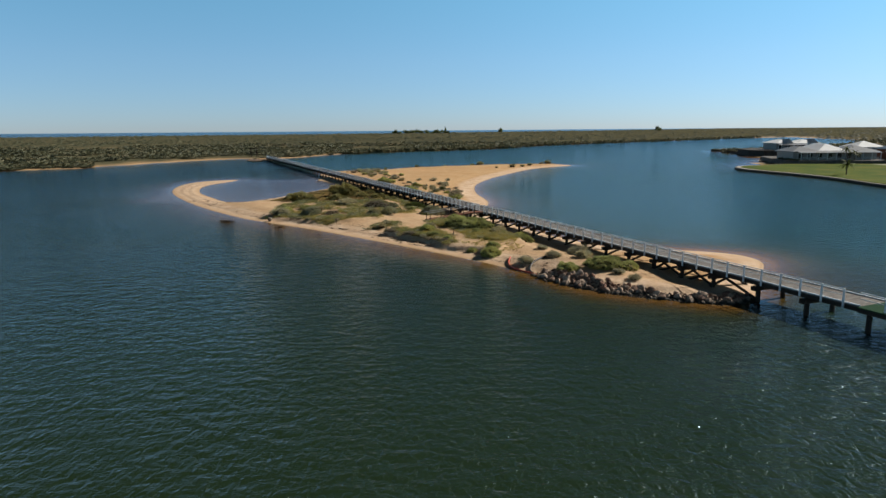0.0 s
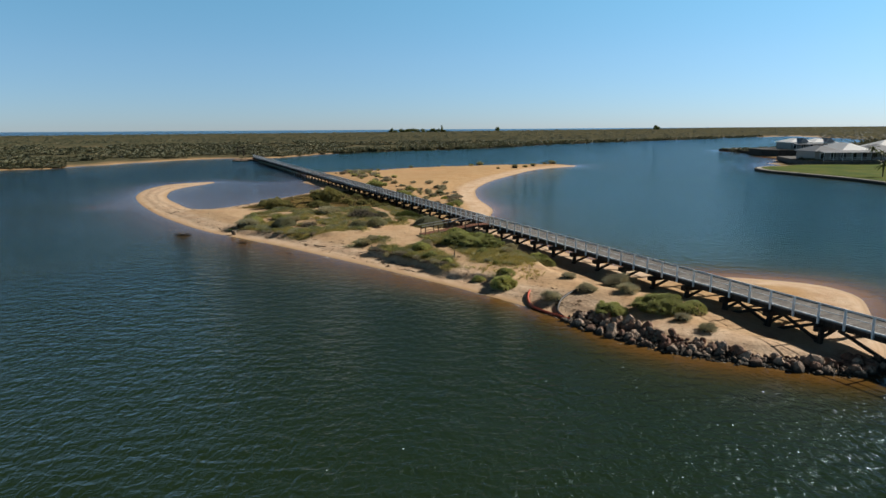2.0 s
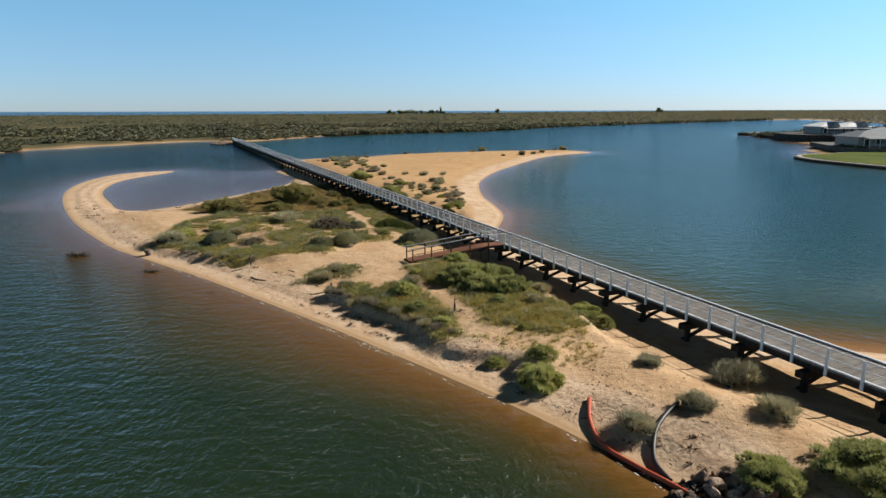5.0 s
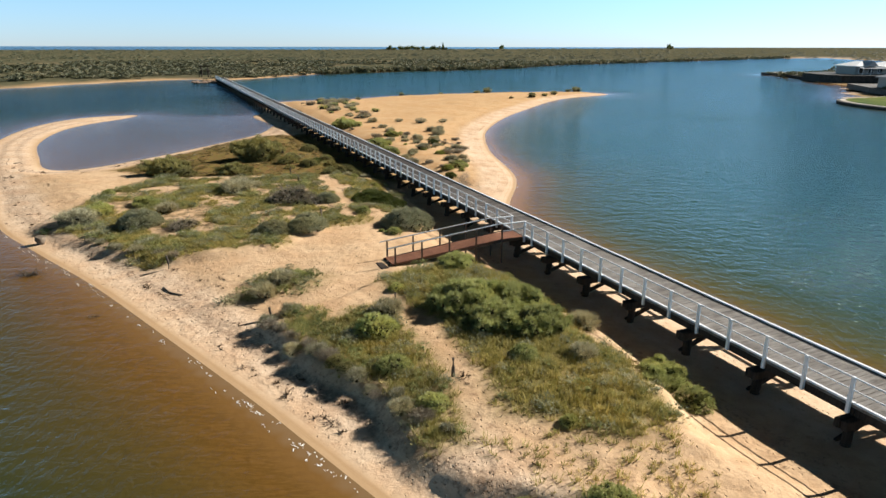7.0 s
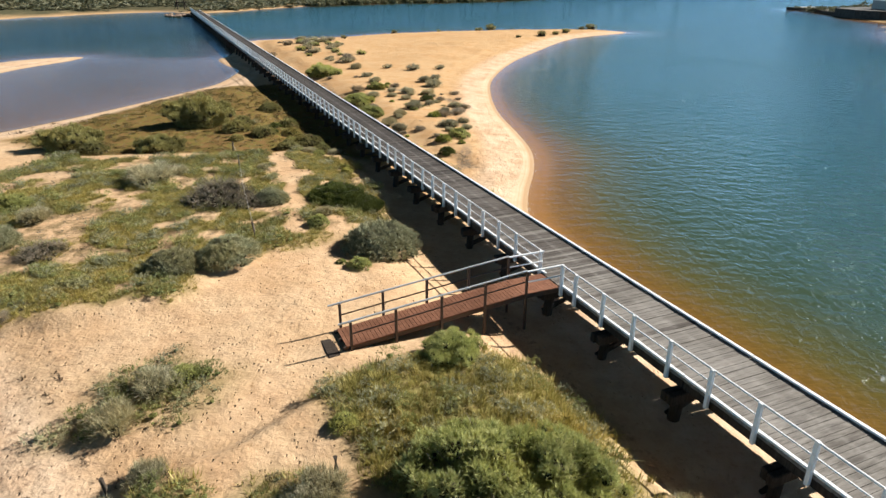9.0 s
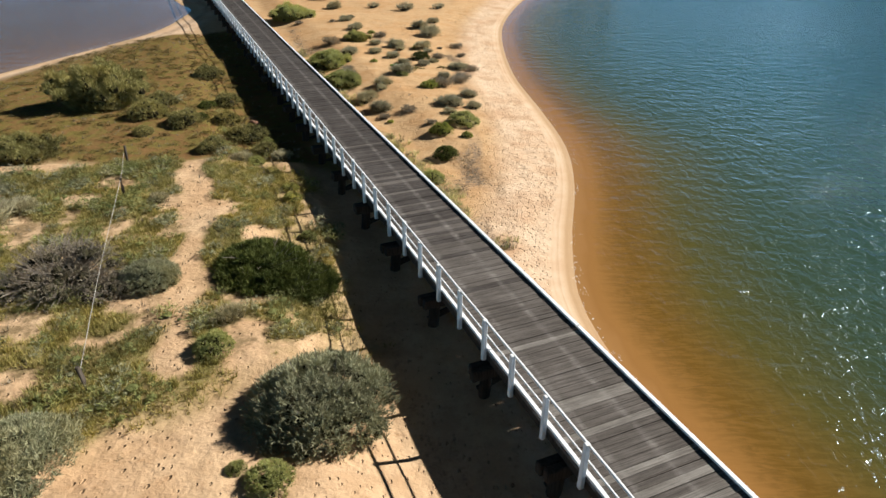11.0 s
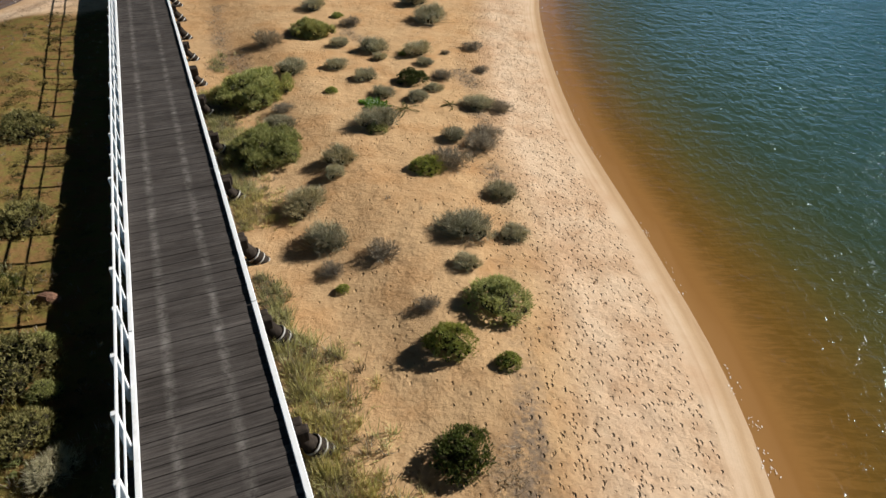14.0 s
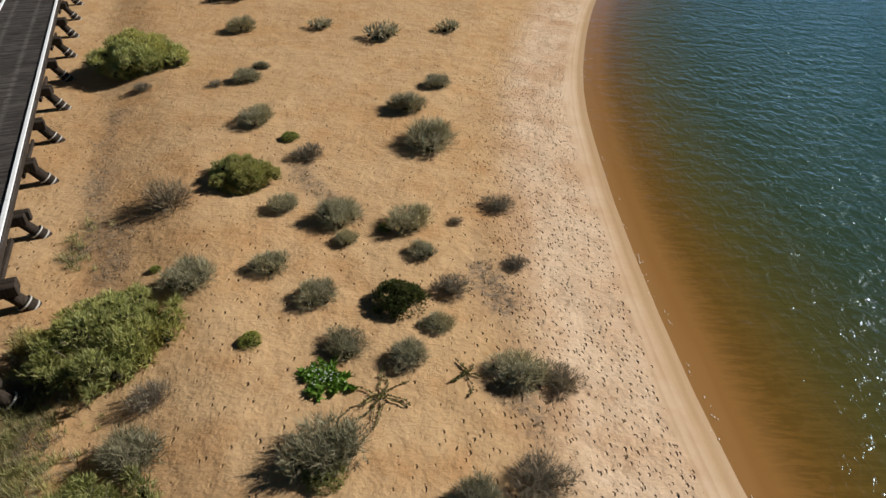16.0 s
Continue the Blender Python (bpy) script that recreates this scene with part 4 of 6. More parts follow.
LEAF = {
    "grey": mat_leaf("grey_green_blades", [(0.215, 0.205, 0.110), (0.365, 0.34, 0.215), (0.54, 0.49, 0.35)]),
    "dry": mat_leaf("dry_twiggy_blades", [(0.17, 0.140, 0.10), (0.275, 0.235, 0.17), (0.40, 0.35, 0.27)]),
    "green": mat_leaf("green_leaves", [(0.205, 0.23, 0.07), (0.39, 0.405, 0.14), (0.58, 0.56, 0.26)], through=0.35),
    "lime": mat_leaf("bright_green_leaves", [(0.18, 0.225, 0.048), (0.32, 0.365, 0.088), (0.47, 0.49, 0.155)], through=0.3),
    "dark": mat_leaf("dark_green_leaves", [(0.050, 0.068, 0.014), (0.095, 0.118, 0.026), (0.165, 0.18, 0.05)]),
    "olive": mat_leaf("olive_leaves", [(0.14, 0.135, 0.045), (0.26, 0.24, 0.085), (0.42, 0.37, 0.17)]),
    "grass": mat_leaf("yellow_green_grass", [(0.18, 0.165, 0.045), (0.37, 0.325, 0.10), (0.58, 0.49, 0.21)], through=0.3),
    "scrub": mat_leaf("far_scrub_leaves", [(0.050, 0.060, 0.036), (0.105, 0.112, 0.064), (0.22, 0.20, 0.12)]),
    "straw": mat_leaf("pale_long_grass", [(0.33, 0.34, 0.13), (0.54, 0.52, 0.23), (0.72, 0.66, 0.38)], through=0.35),
    "herb": mat_leaf("low_green_herbs", [(0.125, 0.145, 0.050), (0.22, 0.235, 0.086), (0.35, 0.345, 0.145)]),
    "sage": mat_leaf("grey_sage_leaves", [(0.16, 0.17, 0.095), (0.29, 0.29, 0.175), (0.43, 0.42, 0.28)]),
    "marsh": mat_leaf("reddish_marsh_leaves", [(0.075, 0.062, 0.020), (0.135, 0.108, 0.036), (0.21, 0.15, 0.06)]),
    "runner": mat_leaf("fleshy_green_leaves", [(0.07, 0.16, 0.02), (0.12, 0.25, 0.035), (0.22, 0.34, 0.07)], through=0.2),
}
# near-black inside of bushes: paints the shade in the gaps between leaves
INNER_SHADE = mat_paint("painted_inner_shade", (0.034, 0.031, 0.018), (0.07, 0.058, 0.04), 0.95)
TWIG = mat_paint("grey_twigs", (0.25, 0.215, 0.175), (0.13, 0.11, 0.09), 0.9)
rgv = np.random.RandomState(29)


def foliage(base, cs, sprays, per, leaf, slim, upright=0.5, blades=0, inside=0.72, segs=9, blade_high=0.7):
    """One mesh of leaves over a thick inside, near black as shade between them."""
    q, t = leafy(rgv, sprays, per, leaf, cs, slim, upright)
    parts, tones = [q], [t]
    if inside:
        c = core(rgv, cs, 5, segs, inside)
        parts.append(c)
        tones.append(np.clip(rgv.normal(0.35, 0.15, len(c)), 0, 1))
    if blades:
        b = tussock(rgv, blades, blade_high, 1.15, 0.0105)
        parts.append(b)
        tones.append(rgv.rand(len(b)))
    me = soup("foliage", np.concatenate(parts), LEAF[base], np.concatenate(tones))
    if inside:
        me.materials.append(INNER_SHADE)
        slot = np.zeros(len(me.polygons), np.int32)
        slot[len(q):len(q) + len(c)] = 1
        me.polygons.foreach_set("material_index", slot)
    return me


def shrub_kinds():
    """Meshes of the kinds of shrub, near and far: (foliage, stems)."""
    made = {}
    for kind in ("grey", "dry"):
        stem = [soup("branchwork", twigs(rgv, 55 if kind == "grey" else 110, 1.0, 0.009), TWIG) for _ in range(4)]
        n = 560 if kind == "grey" else 240
        made[kind] = [(foliage(kind, lobed(rgv, 6, 0.56) * (0.86, 0.86, 1, 0.86, 1), n, 7, 0.24, 0.028, 1.0, 640, 0.66 if kind == "grey" else 0, 7), st) for st in stem]
        made["far_" + kind] = [(foliage(kind, lobed(rgv, 5, 0.6), 90, 5, 0.26, 0.10, 1.0, 60, 0.5, 6), st) for st in stem[:2]]
    for kind, n, leaf, slim, lobes, hh in (("green", 1150, 0.115, 0.095, 18, 0.74), ("lime", 900, 0.115, 0.10, 14, 0.72), ("dark", 1000, 0.09, 0.15, 12, 0.72), ("olive", 800, 0.11, 0.11, 16, 0.78)):
        stem = soup("branchwork", twigs(rgv, 14, 0.75, 0.016), TWIG)
        made[kind] = [(foliage(kind, domed(rgv, 2 * lobes + 16, hh), int(n * 1.9), 5, leaf * 0.72, slim * 1.2, 0.8, 0, 0.55), stem) for _ in range(3)]
        made["far_" + kind] = [(foliage(kind, lobed(rgv, 7, hh), 120, 4, 0.16, 0.22, 0.6, 0, 0.66, 6), stem) for _ in range(2)]
    for kind, base, hh in (("big_green", "green", 0.58), ("big_olive", "olive", 0.78), ("big_grey", "sage", 0.60), ("big_dark", "dark", 0.36)):
        stem = soup("branchwork", twigs(rgv, 40, 0.8, 0.011), TWIG)
        shape, leaf = (ragged, 0.078) if kind in ("big_green", "big_olive") else (domed, 0.070)
        made[kind] = [(foliage(base, shape(rgv, 70 if shape is ragged else 100, hh), 9500, 5, leaf, 0.075, 0.9, 0, 0.66, 6), stem) for _ in range(2)]
    stem = soup("branchwork", twigs(rgv, 420, 1.0, 0.010) * (1, 1, 0.72), TWIG)
    made["big_dry"] = [(foliage("dry", domed(rgv, 40, 0.46), 1500, 5, 0.05, 0.09, 0.8, 0, 0.5, 7), stem)]
    return made


SHRUBS = shrub_kinds()
LABELS = {"grey": "grey-green tussock shrub of fine blades on sand", "dry": "half-dead twiggy grey shrub on sand", "green": "dense green leafy shrub on sand", "lime": "low bright green leafy shrub on sand",
          "dark": "rounded dark green shrub on sand", "olive": "olive-green bush rooted in salt marsh", "big_green": "large spreading green bush on sand", "big_olive": "large olive-green bush rooted in salt marsh", "big_grey": "large spreading grey-green bush on sand", "big_dry": "large half-dead bush of tangled bare grey branches", "big_dark": "large dark green bush on sand"}


def shrub(kind, x, y, r, group, far=False):
    kinds = SHRUBS["far_" + kind if far else kind]
    fol, stem = kinds[rgv.randint(len(kinds))]
    wide = 1.15 if kind in ("grey", "dry") else 1.0
    m = Matrix.Translation((x, y, interp_grid(x, y) - 0.03 * r)) @ Matrix.Rotation(rgv.uniform(0, 6.28), 4, 'Z') @ Matrix.Diagonal((r * wide * rgv.uniform(0.92, 1.12), r * wide * rgv.uniform(0.92, 1.12), r * rgv.uniform(0.85, 1.12), 1))
    top = empty("shrub" if not kind.startswith("big") else "bush", m, label=LABELS[kind], category="shrub", group=group)
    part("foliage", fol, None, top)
    part("branchwork", stem, None, top)
    return top


EAST_GREY = [(-11.4, 148.3, 0.88), (-1.0, 141.8, 0.61), (-7.6, 137.0, 0.74), (-8.9, 142.8, 0.38), (-9.1, 141.2, 0.61), (-3.4, 130.6, 0.74), (-5.1, 131.0, 0.5), (-3.0, 129.5, 0.35), (-1.4, 130.6, 0.66), (-0.9, 129.1, 0.42),
             (-4.7, 128.0, 0.55), (-6.5, 127.3, 0.67), (-0.3, 126.3, 0.4), (-3.3, 127.0, 0.52), (-0.9, 125.1, 0.47), (1.5, 124.9, 0.68), (-2.3, 125.4, 0.51), (-2.3, 122.5, 0.75), (-5.9, 122.3, 0.69), (0.6, 121.6, 0.5),
             (-1.0, 136.1, 1.02), (-2.1, 139.1, 0.79), (-3.9, 117.0, 0.7), (-2.9, 115.2, 0.7), (-3.2, 119.6, 0.58), (2.2, 118.0, 0.57), (1.1, 115.7, 0.82), (2.5, 115.7, 0.48), (1.1, 114.0, 0.37), (-3.2, 118.7, 0.4)]
EAST_DRY = [(-13.2, 140.2, 0.41), (-10.2, 140.5, 0.3), (-5.1, 134.5, 0.58), (-8.6, 131.1, 0.76), (1.3, 132.1, 0.52), (0.0, 130.9, 0.25), (1.7, 129.1, 0.35), (0.0, 127.7, 0.54), (2.5, 124.8, 0.49), (-6.1, 123.7, 0.46),
            (1.8, 122.2, 0.68), (-9.0, 123.9, 0.41), (-2.5, 113.9, 0.37), (-1.2, 114.5, 0.48), (0.2, 112.4, 0.31), (0.5, 119.6, 0.8), (1.6, 121.2, 0.7)]
EAST_GREEN = [(-6.8, 132.6, 1.1), (-7.7, 125.2, 1.75), (-5.9, 120.4, 1.4), (1.9, 112.6, 0.96), (0.5, 105.5, 0.67), (-2.2, 122.0, 0.45)]
EAST_LIME = [(0.8, 111.1, 0.66), (-0.2, 119.2, 0.6), (2.1, 110.6, 0.35), (-6.0, 135.8, 0.36), (-7.7, 127.9, 0.18), (-4.5, 125.3, 0.3), (-2.0, 130.3, 0.22), (-2.1, 113.2, 0.2)]
DARK_DOMES = [(-1.3, 127.0, 0.76), (1.1, 108.2, 0.71)]
WEST_OLIVE = [(-15.2, 114.3, 0.97), (-15.0, 121.3, 1.13), (-9.0, 109.8, 1.14), (-12.6, 111.0, 1.03), (-10.8, 112.0, 0.91), (-14.0, 109.2, 0.56), (-14.9, 111.9, 1.2), (-11.9, 115.6, 0.9), (-9.9, 107.4, 0.8), (-7.7, 108.2, 0.7), (-22.2, 105.2, 1.0), (-28.0, 110.5, 0.6)]
WEST_GREY = [(-6.7, 107.4, 0.5), (-8.1, 106.0, 0.5), (-14.4, 99.8, 0.63), (-9.7, 101.0, 0.44), (-4.7, 93.6, 0.48), (-18.1, 92.2, 0.8), (-15.2, 98.3, 1.3), (-6.7, 79.4, 0.75), (-7.3, 77.9, 0.7), (-5.5, 76.1, 0.55), (-1.0, 75.1, 0.7), (8.6, 57.2, 0.8), (11.3, 58.4, 0.7),
             (14.0, 57.6, 0.9), (14.3, 61.8, 1.2), (10.8, 63.1, 0.6), (15.8, 51.5, 0.49), (16.6, 49.8, 0.56), (-23.4, 90.5, 1.3), (7.3, 74.8, 0.8), (6.6, 71.2, 0.6)]
WEST_GREEN = [(-8.8, 110.6, 0.55), (-7.9, 109.3, 0.4), (-5.35, 103.4, 0.4), (-7.4, 105.8, 0.45), (-4.6, 92.1, 0.6), (-2.1, 88.1, 0.6), (-2.9, 88.4, 0.24), (-5.0, 102.4, 0.46), (-3.7, 99.3, 0.41), (-24.8, 97.0, 0.6), (-23.0, 92.3, 1.1), (-6.1, 79.9, 0.6), (-0.9, 77.5, 0.48), (1.8, 80.9, 1.1), (-1.3, 73.3, 0.95),
              (9.2, 70.6, 1.2), (10.0, 69.2, 0.8), (5.4, 66.9, 0.35), (5.9, 63.3, 0.8), (5.6, 61.4, 1.25), (3.8, 63.6, 0.6), (11.9, 53.6, 1.2), (17.0, 53.5, 0.9), (-0.3, 70.4, 0.7), (1.2, 68.0, 0.6), (4.4, 71.0, 0.6)]
RAIL_DARK = [(-10.8, 112.5, 0.62), (-9.7, 109.8, 0.5), (-12.15, 111.9, 0.5), (-12.6, 114.2, 0.6)]
WEST_BIG = {"big_olive": [(-18.4, 114.2, 2.7), (-17.7, 106.2, 1.42), (-24.4, 106.4, 2.2), (-18.2, 105.5, 1.4)], "big_grey": [(-7.7, 95.3, 1.0), (-1.5, 90.5, 2.0), (-7.4, 88.0, 1.35), (-9.3, 87.2, 1.2), (-18.6, 89.3, 1.5)],
            "big_dry": [(-10.3, 95.3, 1.9), (-8.6, 94.7, 1.0), (-15.4, 88.4, 1.1)],
            "big_dark": [(-4.5, 96.4, 1.7), (-3.2, 95.9, 1.2)],
            "big_green": [(-20.6, 94.3, 1.1), (2.4, 75.7, 1.6), (4.3, 75.7, 1.55), (3.5, 74.0, 1.6), (5.2, 73.5, 1.35), (15.0, 53.5, 1.75), (-14.7, 143.4, 2.4)]}
for kind, rows, group in (("grey", EAST_GREY, "shrubs on the eastern sand"), ("dry", EAST_DRY, "dry shrubs on the eastern sand"), ("green", EAST_GREEN, "green shrubs on the eastern sand"), ("lime", EAST_LIME, "low green shrubs on the eastern sand"),
                          ("dark", DARK_DOMES, "dark rounded shrubs"), ("olive", WEST_OLIVE, "salt-marsh bushes"), ("dark", RAIL_DARK, "dark shrubs beside the bridge's shadow"), ("grey", WEST_GREY, "shrubs west of the bridge"), ("green", WEST_GREEN, "green shrubs west of the bridge")):
    for x, y, r in rows:
        shrub("big_green" if kind == "green" and r > 1.0 else kind, x, y, r, group)
for kind, rows in WEST_BIG.items():
    for x, y, r in rows:
        shrub(kind, x, y, r, "large bushes")
# small shrubs that hang over the scarps on the beach side
for line, kinds in (([(-6.0, 74.6), (-5.0, 73.2), (-3.4, 71.9), (-2.0, 70.4), (-0.7, 68.9), (0.7, 67.5), (1.9, 66.3)], ("dry", "grey", "olive")), ([(-23.6, 90.6), (-21.0, 87.4), (-18.6, 85.4), (-15.6, 83.6), (-13.2, 83.0)], ("dry", "olive", "grey"))):
    for x, y in spline(line, 3, False):
        shrub(kinds[rgv.randint(3)], x + rgv.normal(0, 0.15), y + rgv.normal(0, 0.15), rgv.uniform(0.28, 0.5), "shrubs along the scarp")
# more shrubs over the far sand north-east, thinning out
for _ in range(46):
    t = rgv.rand()
    x, y = -12 - 20 * t + rgv.normal(0, 3.5) + 6 * rgv.rand(), 148 + 42 * t + rgv.normal(0, 2.5)
    if along(x, y)[1] > 4.0:
        shrub(rgv.choice(["grey", "grey", "dry", "green"]), x, y, rgv.uniform(0.4, 1.0), "shrubs on the far sand", True)
for x, y, r in [(8.5, 217.5, 1.6), (6.0, 218.5, 1.0), (-12.0, 205.5, 0.9), (-3.0, 212.0, 0.7), (31.5, 221.0, 1.7), (29.0, 217.5, 0.9), (24.5, 211.0, 1.1), (21.5, 206.0, 0.9), (18.0, 200.0, 1.3), (13.0, 195.0, 0.6), (-20.0, 190.0, 0.8), (-24.0, 182.0, 0.7)]:
    shrub("olive", x, y, r, "shrubs on the far sand", True)


# a fleshy plant with small white flowers and two with long runners over the sand
def runner_plant(x, y, arms, reach, leaf, label, material, flowers=0):
    top = empty("creeping_plant", Matrix.Translation((x, y, interp_grid(x, y))), label=label, category="plant")
    stems, roots, ways = [], [], []
    for i in range(arms):
        a = i * 6.283 / arms + rgv.normal(0, 0.25)
        p, ln = np.array([0.0, 0.0, 0.03]), reach * rgv.uniform(0.35, 1.0)
        for seg in range(7):
            a += rgv.normal(0, 0.28)
            d = np.array([math.cos(a), math.sin(a), 0.0])
            e = p + d * ln / 7
            e[2] = interp_grid(x + e[0], y + e[1]) - interp_grid(x, y) + 0.03
            side = np.array([-d[1], d[0], 0]) * 0.008
            stems += [[p - side, p + side, e + side], [p - side, e + side, e - side]]
            for _ in range(9):
                roots.append(p + (e - p) * rgv.rand() + np.array([0, 0, 0.01]))
                ways.append(d * 0.5 + np.array([*rgv.normal(0, 0.7, 2), rgv.uniform(0.1, 0.9)]))
            p = e
    roots, ways = np.array(roots), unit(np.array(ways))
    ln = leaf * rgv.uniform(0.5, 1.4, len(roots))
    part("stems", soup("stems", np.array(stems), TWIG), None, top)
    part("foliage", soup("foliage", slivers(roots, ways, unit(np.cross(ways, rgv.normal(size=ways.shape))), ln, ln * 0.32), LEAF[material]), None, top)
    if flowers:
        c = roots[rgv.choice(len(roots), flowers)] + (0, 0, leaf * 0.8)
        e = rgv.uniform(0.012, 0.02, flowers)[:, None]
        part("flowers", soup("flowers", np.stack([c - e * (1, 0, 0), c - e * (0, 1, 0), c + e * (1, 0, 0.3), c + e * (0, 1, 0.3)], 1), WHITE), None, top, "tiny white flowers")


runner_plant(-2.6, 124.4, 26, 0.75, 0.13, "bright green fleshy plant with tiny white flowers", "runner", 46)
runner_plant(-1.35, 123.95, 11, 1.05, 0.055, "olive creeping plant with long runners on sand", "olive")
runner_plant(0.35, 124.75, 8, 0.8, 0.05, "sparse creeping plant beside dry shrubs", "olive")

# low plants carpeting the patches: past counting
def scatter(name, patch, n, make, label, keep=lambda x, y: True):
    pg = np.array(PATCHES[patch])
    lo, hi = pg.min(0) - 1.0, pg.max(0) + 1.0
    faces, tones = [], []
    px, py = rgv.uniform(lo[0], hi[0], n * 3), rgv.uniform(lo[1], hi[1], n * 3)
    ok = (patch_mask(px, py, patch) > rgv.uniform(0.25, 0.9, n * 3)) & (shore_distance(px, py, island_line) > 0.8) & (along(px, py)[1] < -0.3)
    px, py = px[ok][:n], py[ok][:n]
    ok = keep(px, py)
    for x, y in zip(px[ok], py[ok]) if ok is not True else zip(px, py):
        q = make() + np.array([x, y, interp_grid(x, y) - 0.01])
        faces.append(q)
        tones.append(np.clip(rgv.normal(0.5, 0.28) + rgv.normal(0, 0.13, len(q)), 0, 1))
        # a cushion's inner shell takes the darkest tone, as shade under its leaves
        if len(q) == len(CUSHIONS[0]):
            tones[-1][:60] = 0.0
    kindname = {"g": "grass", "s": "herb", "y": "sage", "o": "marsh", "d": "dry"}[name[-1]]
    ob = new(name[:-2], soup(name[:-2], np.concatenate(faces), LEAF[kindname], np.concatenate(tones)))
    return tagged(ob, label, "grass" if kindname in ("grass", "dry") else "low plants", kind="stuff")


tuft = lambda n, r, hgt: (lambda: tussock(rgv, n, hgt, 1.0, 0.038, 0.6) * (r * rgv.uniform(0.55, 1.4)))
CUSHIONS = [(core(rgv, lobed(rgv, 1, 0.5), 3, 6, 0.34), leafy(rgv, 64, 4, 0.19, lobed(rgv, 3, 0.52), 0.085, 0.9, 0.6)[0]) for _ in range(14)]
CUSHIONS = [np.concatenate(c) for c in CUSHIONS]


def clump(r, hgt):
    def make():
        a = rgv.uniform(0, 6.283)
        q = CUSHIONS[rgv.randint(len(CUSHIONS))]
        k = r * rgv.uniform(0.55, 1.4)
        return np.stack([(q[..., 0] * math.cos(a) - q[..., 1] * math.sin(a)) * k, (q[..., 0] * math.sin(a) + q[..., 1] * math.cos(a)) * k, q[..., 2] * k * hgt], -1)
    return make


open_sand = lambda x, y: (open_ground(x, y) < 0.35) & (fbm(x, y, 5.5, 4, 7) > 0.22) & (fbm(x, y, 1.7, 3, 71) > 0.405)
scatter("grass_tufts g", "big_bush", 3600, tuft(18, 0.30, 0.85), "yellow-green tufts of grass round a large bush")
scatter("low_plants y", "big_bush", 120, clump(0.42, 0.9), "low grey-green plants round a large bush")
scatter("low_plants s", "big_bush", 60, clump(0.40, 1.0), "low green plants round a large bush")
scatter("grass_tufts g", "path_side", 1700, tuft(18, 0.27, 0.85), "olive grass tufts beside a sand path")
scatter("low_plants s", "path_side", 70, clump(0.36, 1.0), "low green plants beside a sand path")
scatter("low_plants y", "path_side", 60, clump(0.36, 1.0), "low grey plants beside a sand path")
scatter("grass_tufts g", "middle", 27000, tuft(20, 0.215, 0.8), "yellow-green tufts of grass on sand", open_sand)
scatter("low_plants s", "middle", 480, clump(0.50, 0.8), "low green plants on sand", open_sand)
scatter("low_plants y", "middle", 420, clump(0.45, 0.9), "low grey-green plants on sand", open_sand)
scatter("dry_tufts d", "middle", 700, tuft(14, 0.2, 0.8), "dry tufts of grass on sand")
scatter("grass_tufts g", "rail", 550, tuft(16, 0.30, 0.8), "tan grass tufts along the bridge's shadow")
scatter("dry_tufts d", "rail", 500, tuft(14, 0.26, 0.7), "dry tufts along the bridge's shadow")
scatter("low_plants y", "rail", 50, clump(0.45, 0.9), "low grey plants along the bridge's shadow")
scatter("low_plants s", "rail", 24, clump(0.42, 0.9), "low green plants along the bridge's shadow")
scatter("marsh_plants o", "north", 1050, clump(0.34, 0.55), "low reddish-olive marsh plants")
scatter("marsh_tufts d", "north", 900, tuft(12, 0.18, 0.8), "dry tufts among marsh plants")
scatter("low_plants y", "mound", 50, clump(0.40, 0.9), "grey-green plants on a small mound of sand")
scatter("low_plants s", "mound", 40, clump(0.40, 1.0), "green plants on a small mound of sand")
scatter("grass_tufts g", "mound_low", 260, tuft(18, 0.28, 0.9), "grass on a small mound of sand")
scatter("low_plants s", "mound_low", 60, clump(0.36, 1.0), "green plants on a small mound of sand")
scatter("grass_tufts g", "front", 230, tuft(18, 0.26, 0.9), "sparse single tufts of grass on pale sand")
# grass in the lee of the eastern kerb
for kind, count, label in (("straw", 2600, "yellow-green grass growing along the bridge"), ("dry", 900, "dry straw and debris along the bridge")):
    faces, tones = [], []
    for _ in range(count):
        s = rgv.uniform(13, 48)
        w = WIDE + 0.2 + abs(rgv.normal(0, 0.65))
        P = BRIDGE @ Vector((s, w, 0))
        if vnoise(np.array([P.x]), np.array([P.y]), 2.5, 3)[0] > 0.36 - 0.12 * (s < 26):
            q = tussock(rgv, 24, 0.85, 1.15, 0.022, 0.45) * rgv.uniform(0.14, 0.42) * (1.25 if s < 28 else 0.9) + np.array([P.x, P.y, interp_grid(P.x, P.y)])
            faces.append(q)
            tones.append(np.clip(rgv.normal(0.55, 0.25) + rgv.normal(0, 0.15, len(q)), 0, 1))
    tagged(new("kerb_grass" if kind == "straw" else "dry_grass", soup("kerb_grass", np.concatenate(faces), LEAF[kind], np.concatenate(tones))), label, "grass", kind="stuff")
# grey broken twigs and straw lying in drifts among the eastern shrubs
faces = []
for x, y in litter_line:
    for _ in range(16):
        c = np.array([x, y]) + rgv.normal(0, 0.24, 2)
        faces.append(tussock(rgv, 7, 0.35, 1.9, 0.05, 0.9) * rgv.uniform(0.06, 0.2) + np.array([c[0], c[1], interp_grid(c[0], c[1])]))
tagged(new("twig_litter", soup("twig_litter", np.concatenate(faces), LEAF["dry"])), "drifts of grey broken twigs and straw on sand", "litter", kind="stuff")
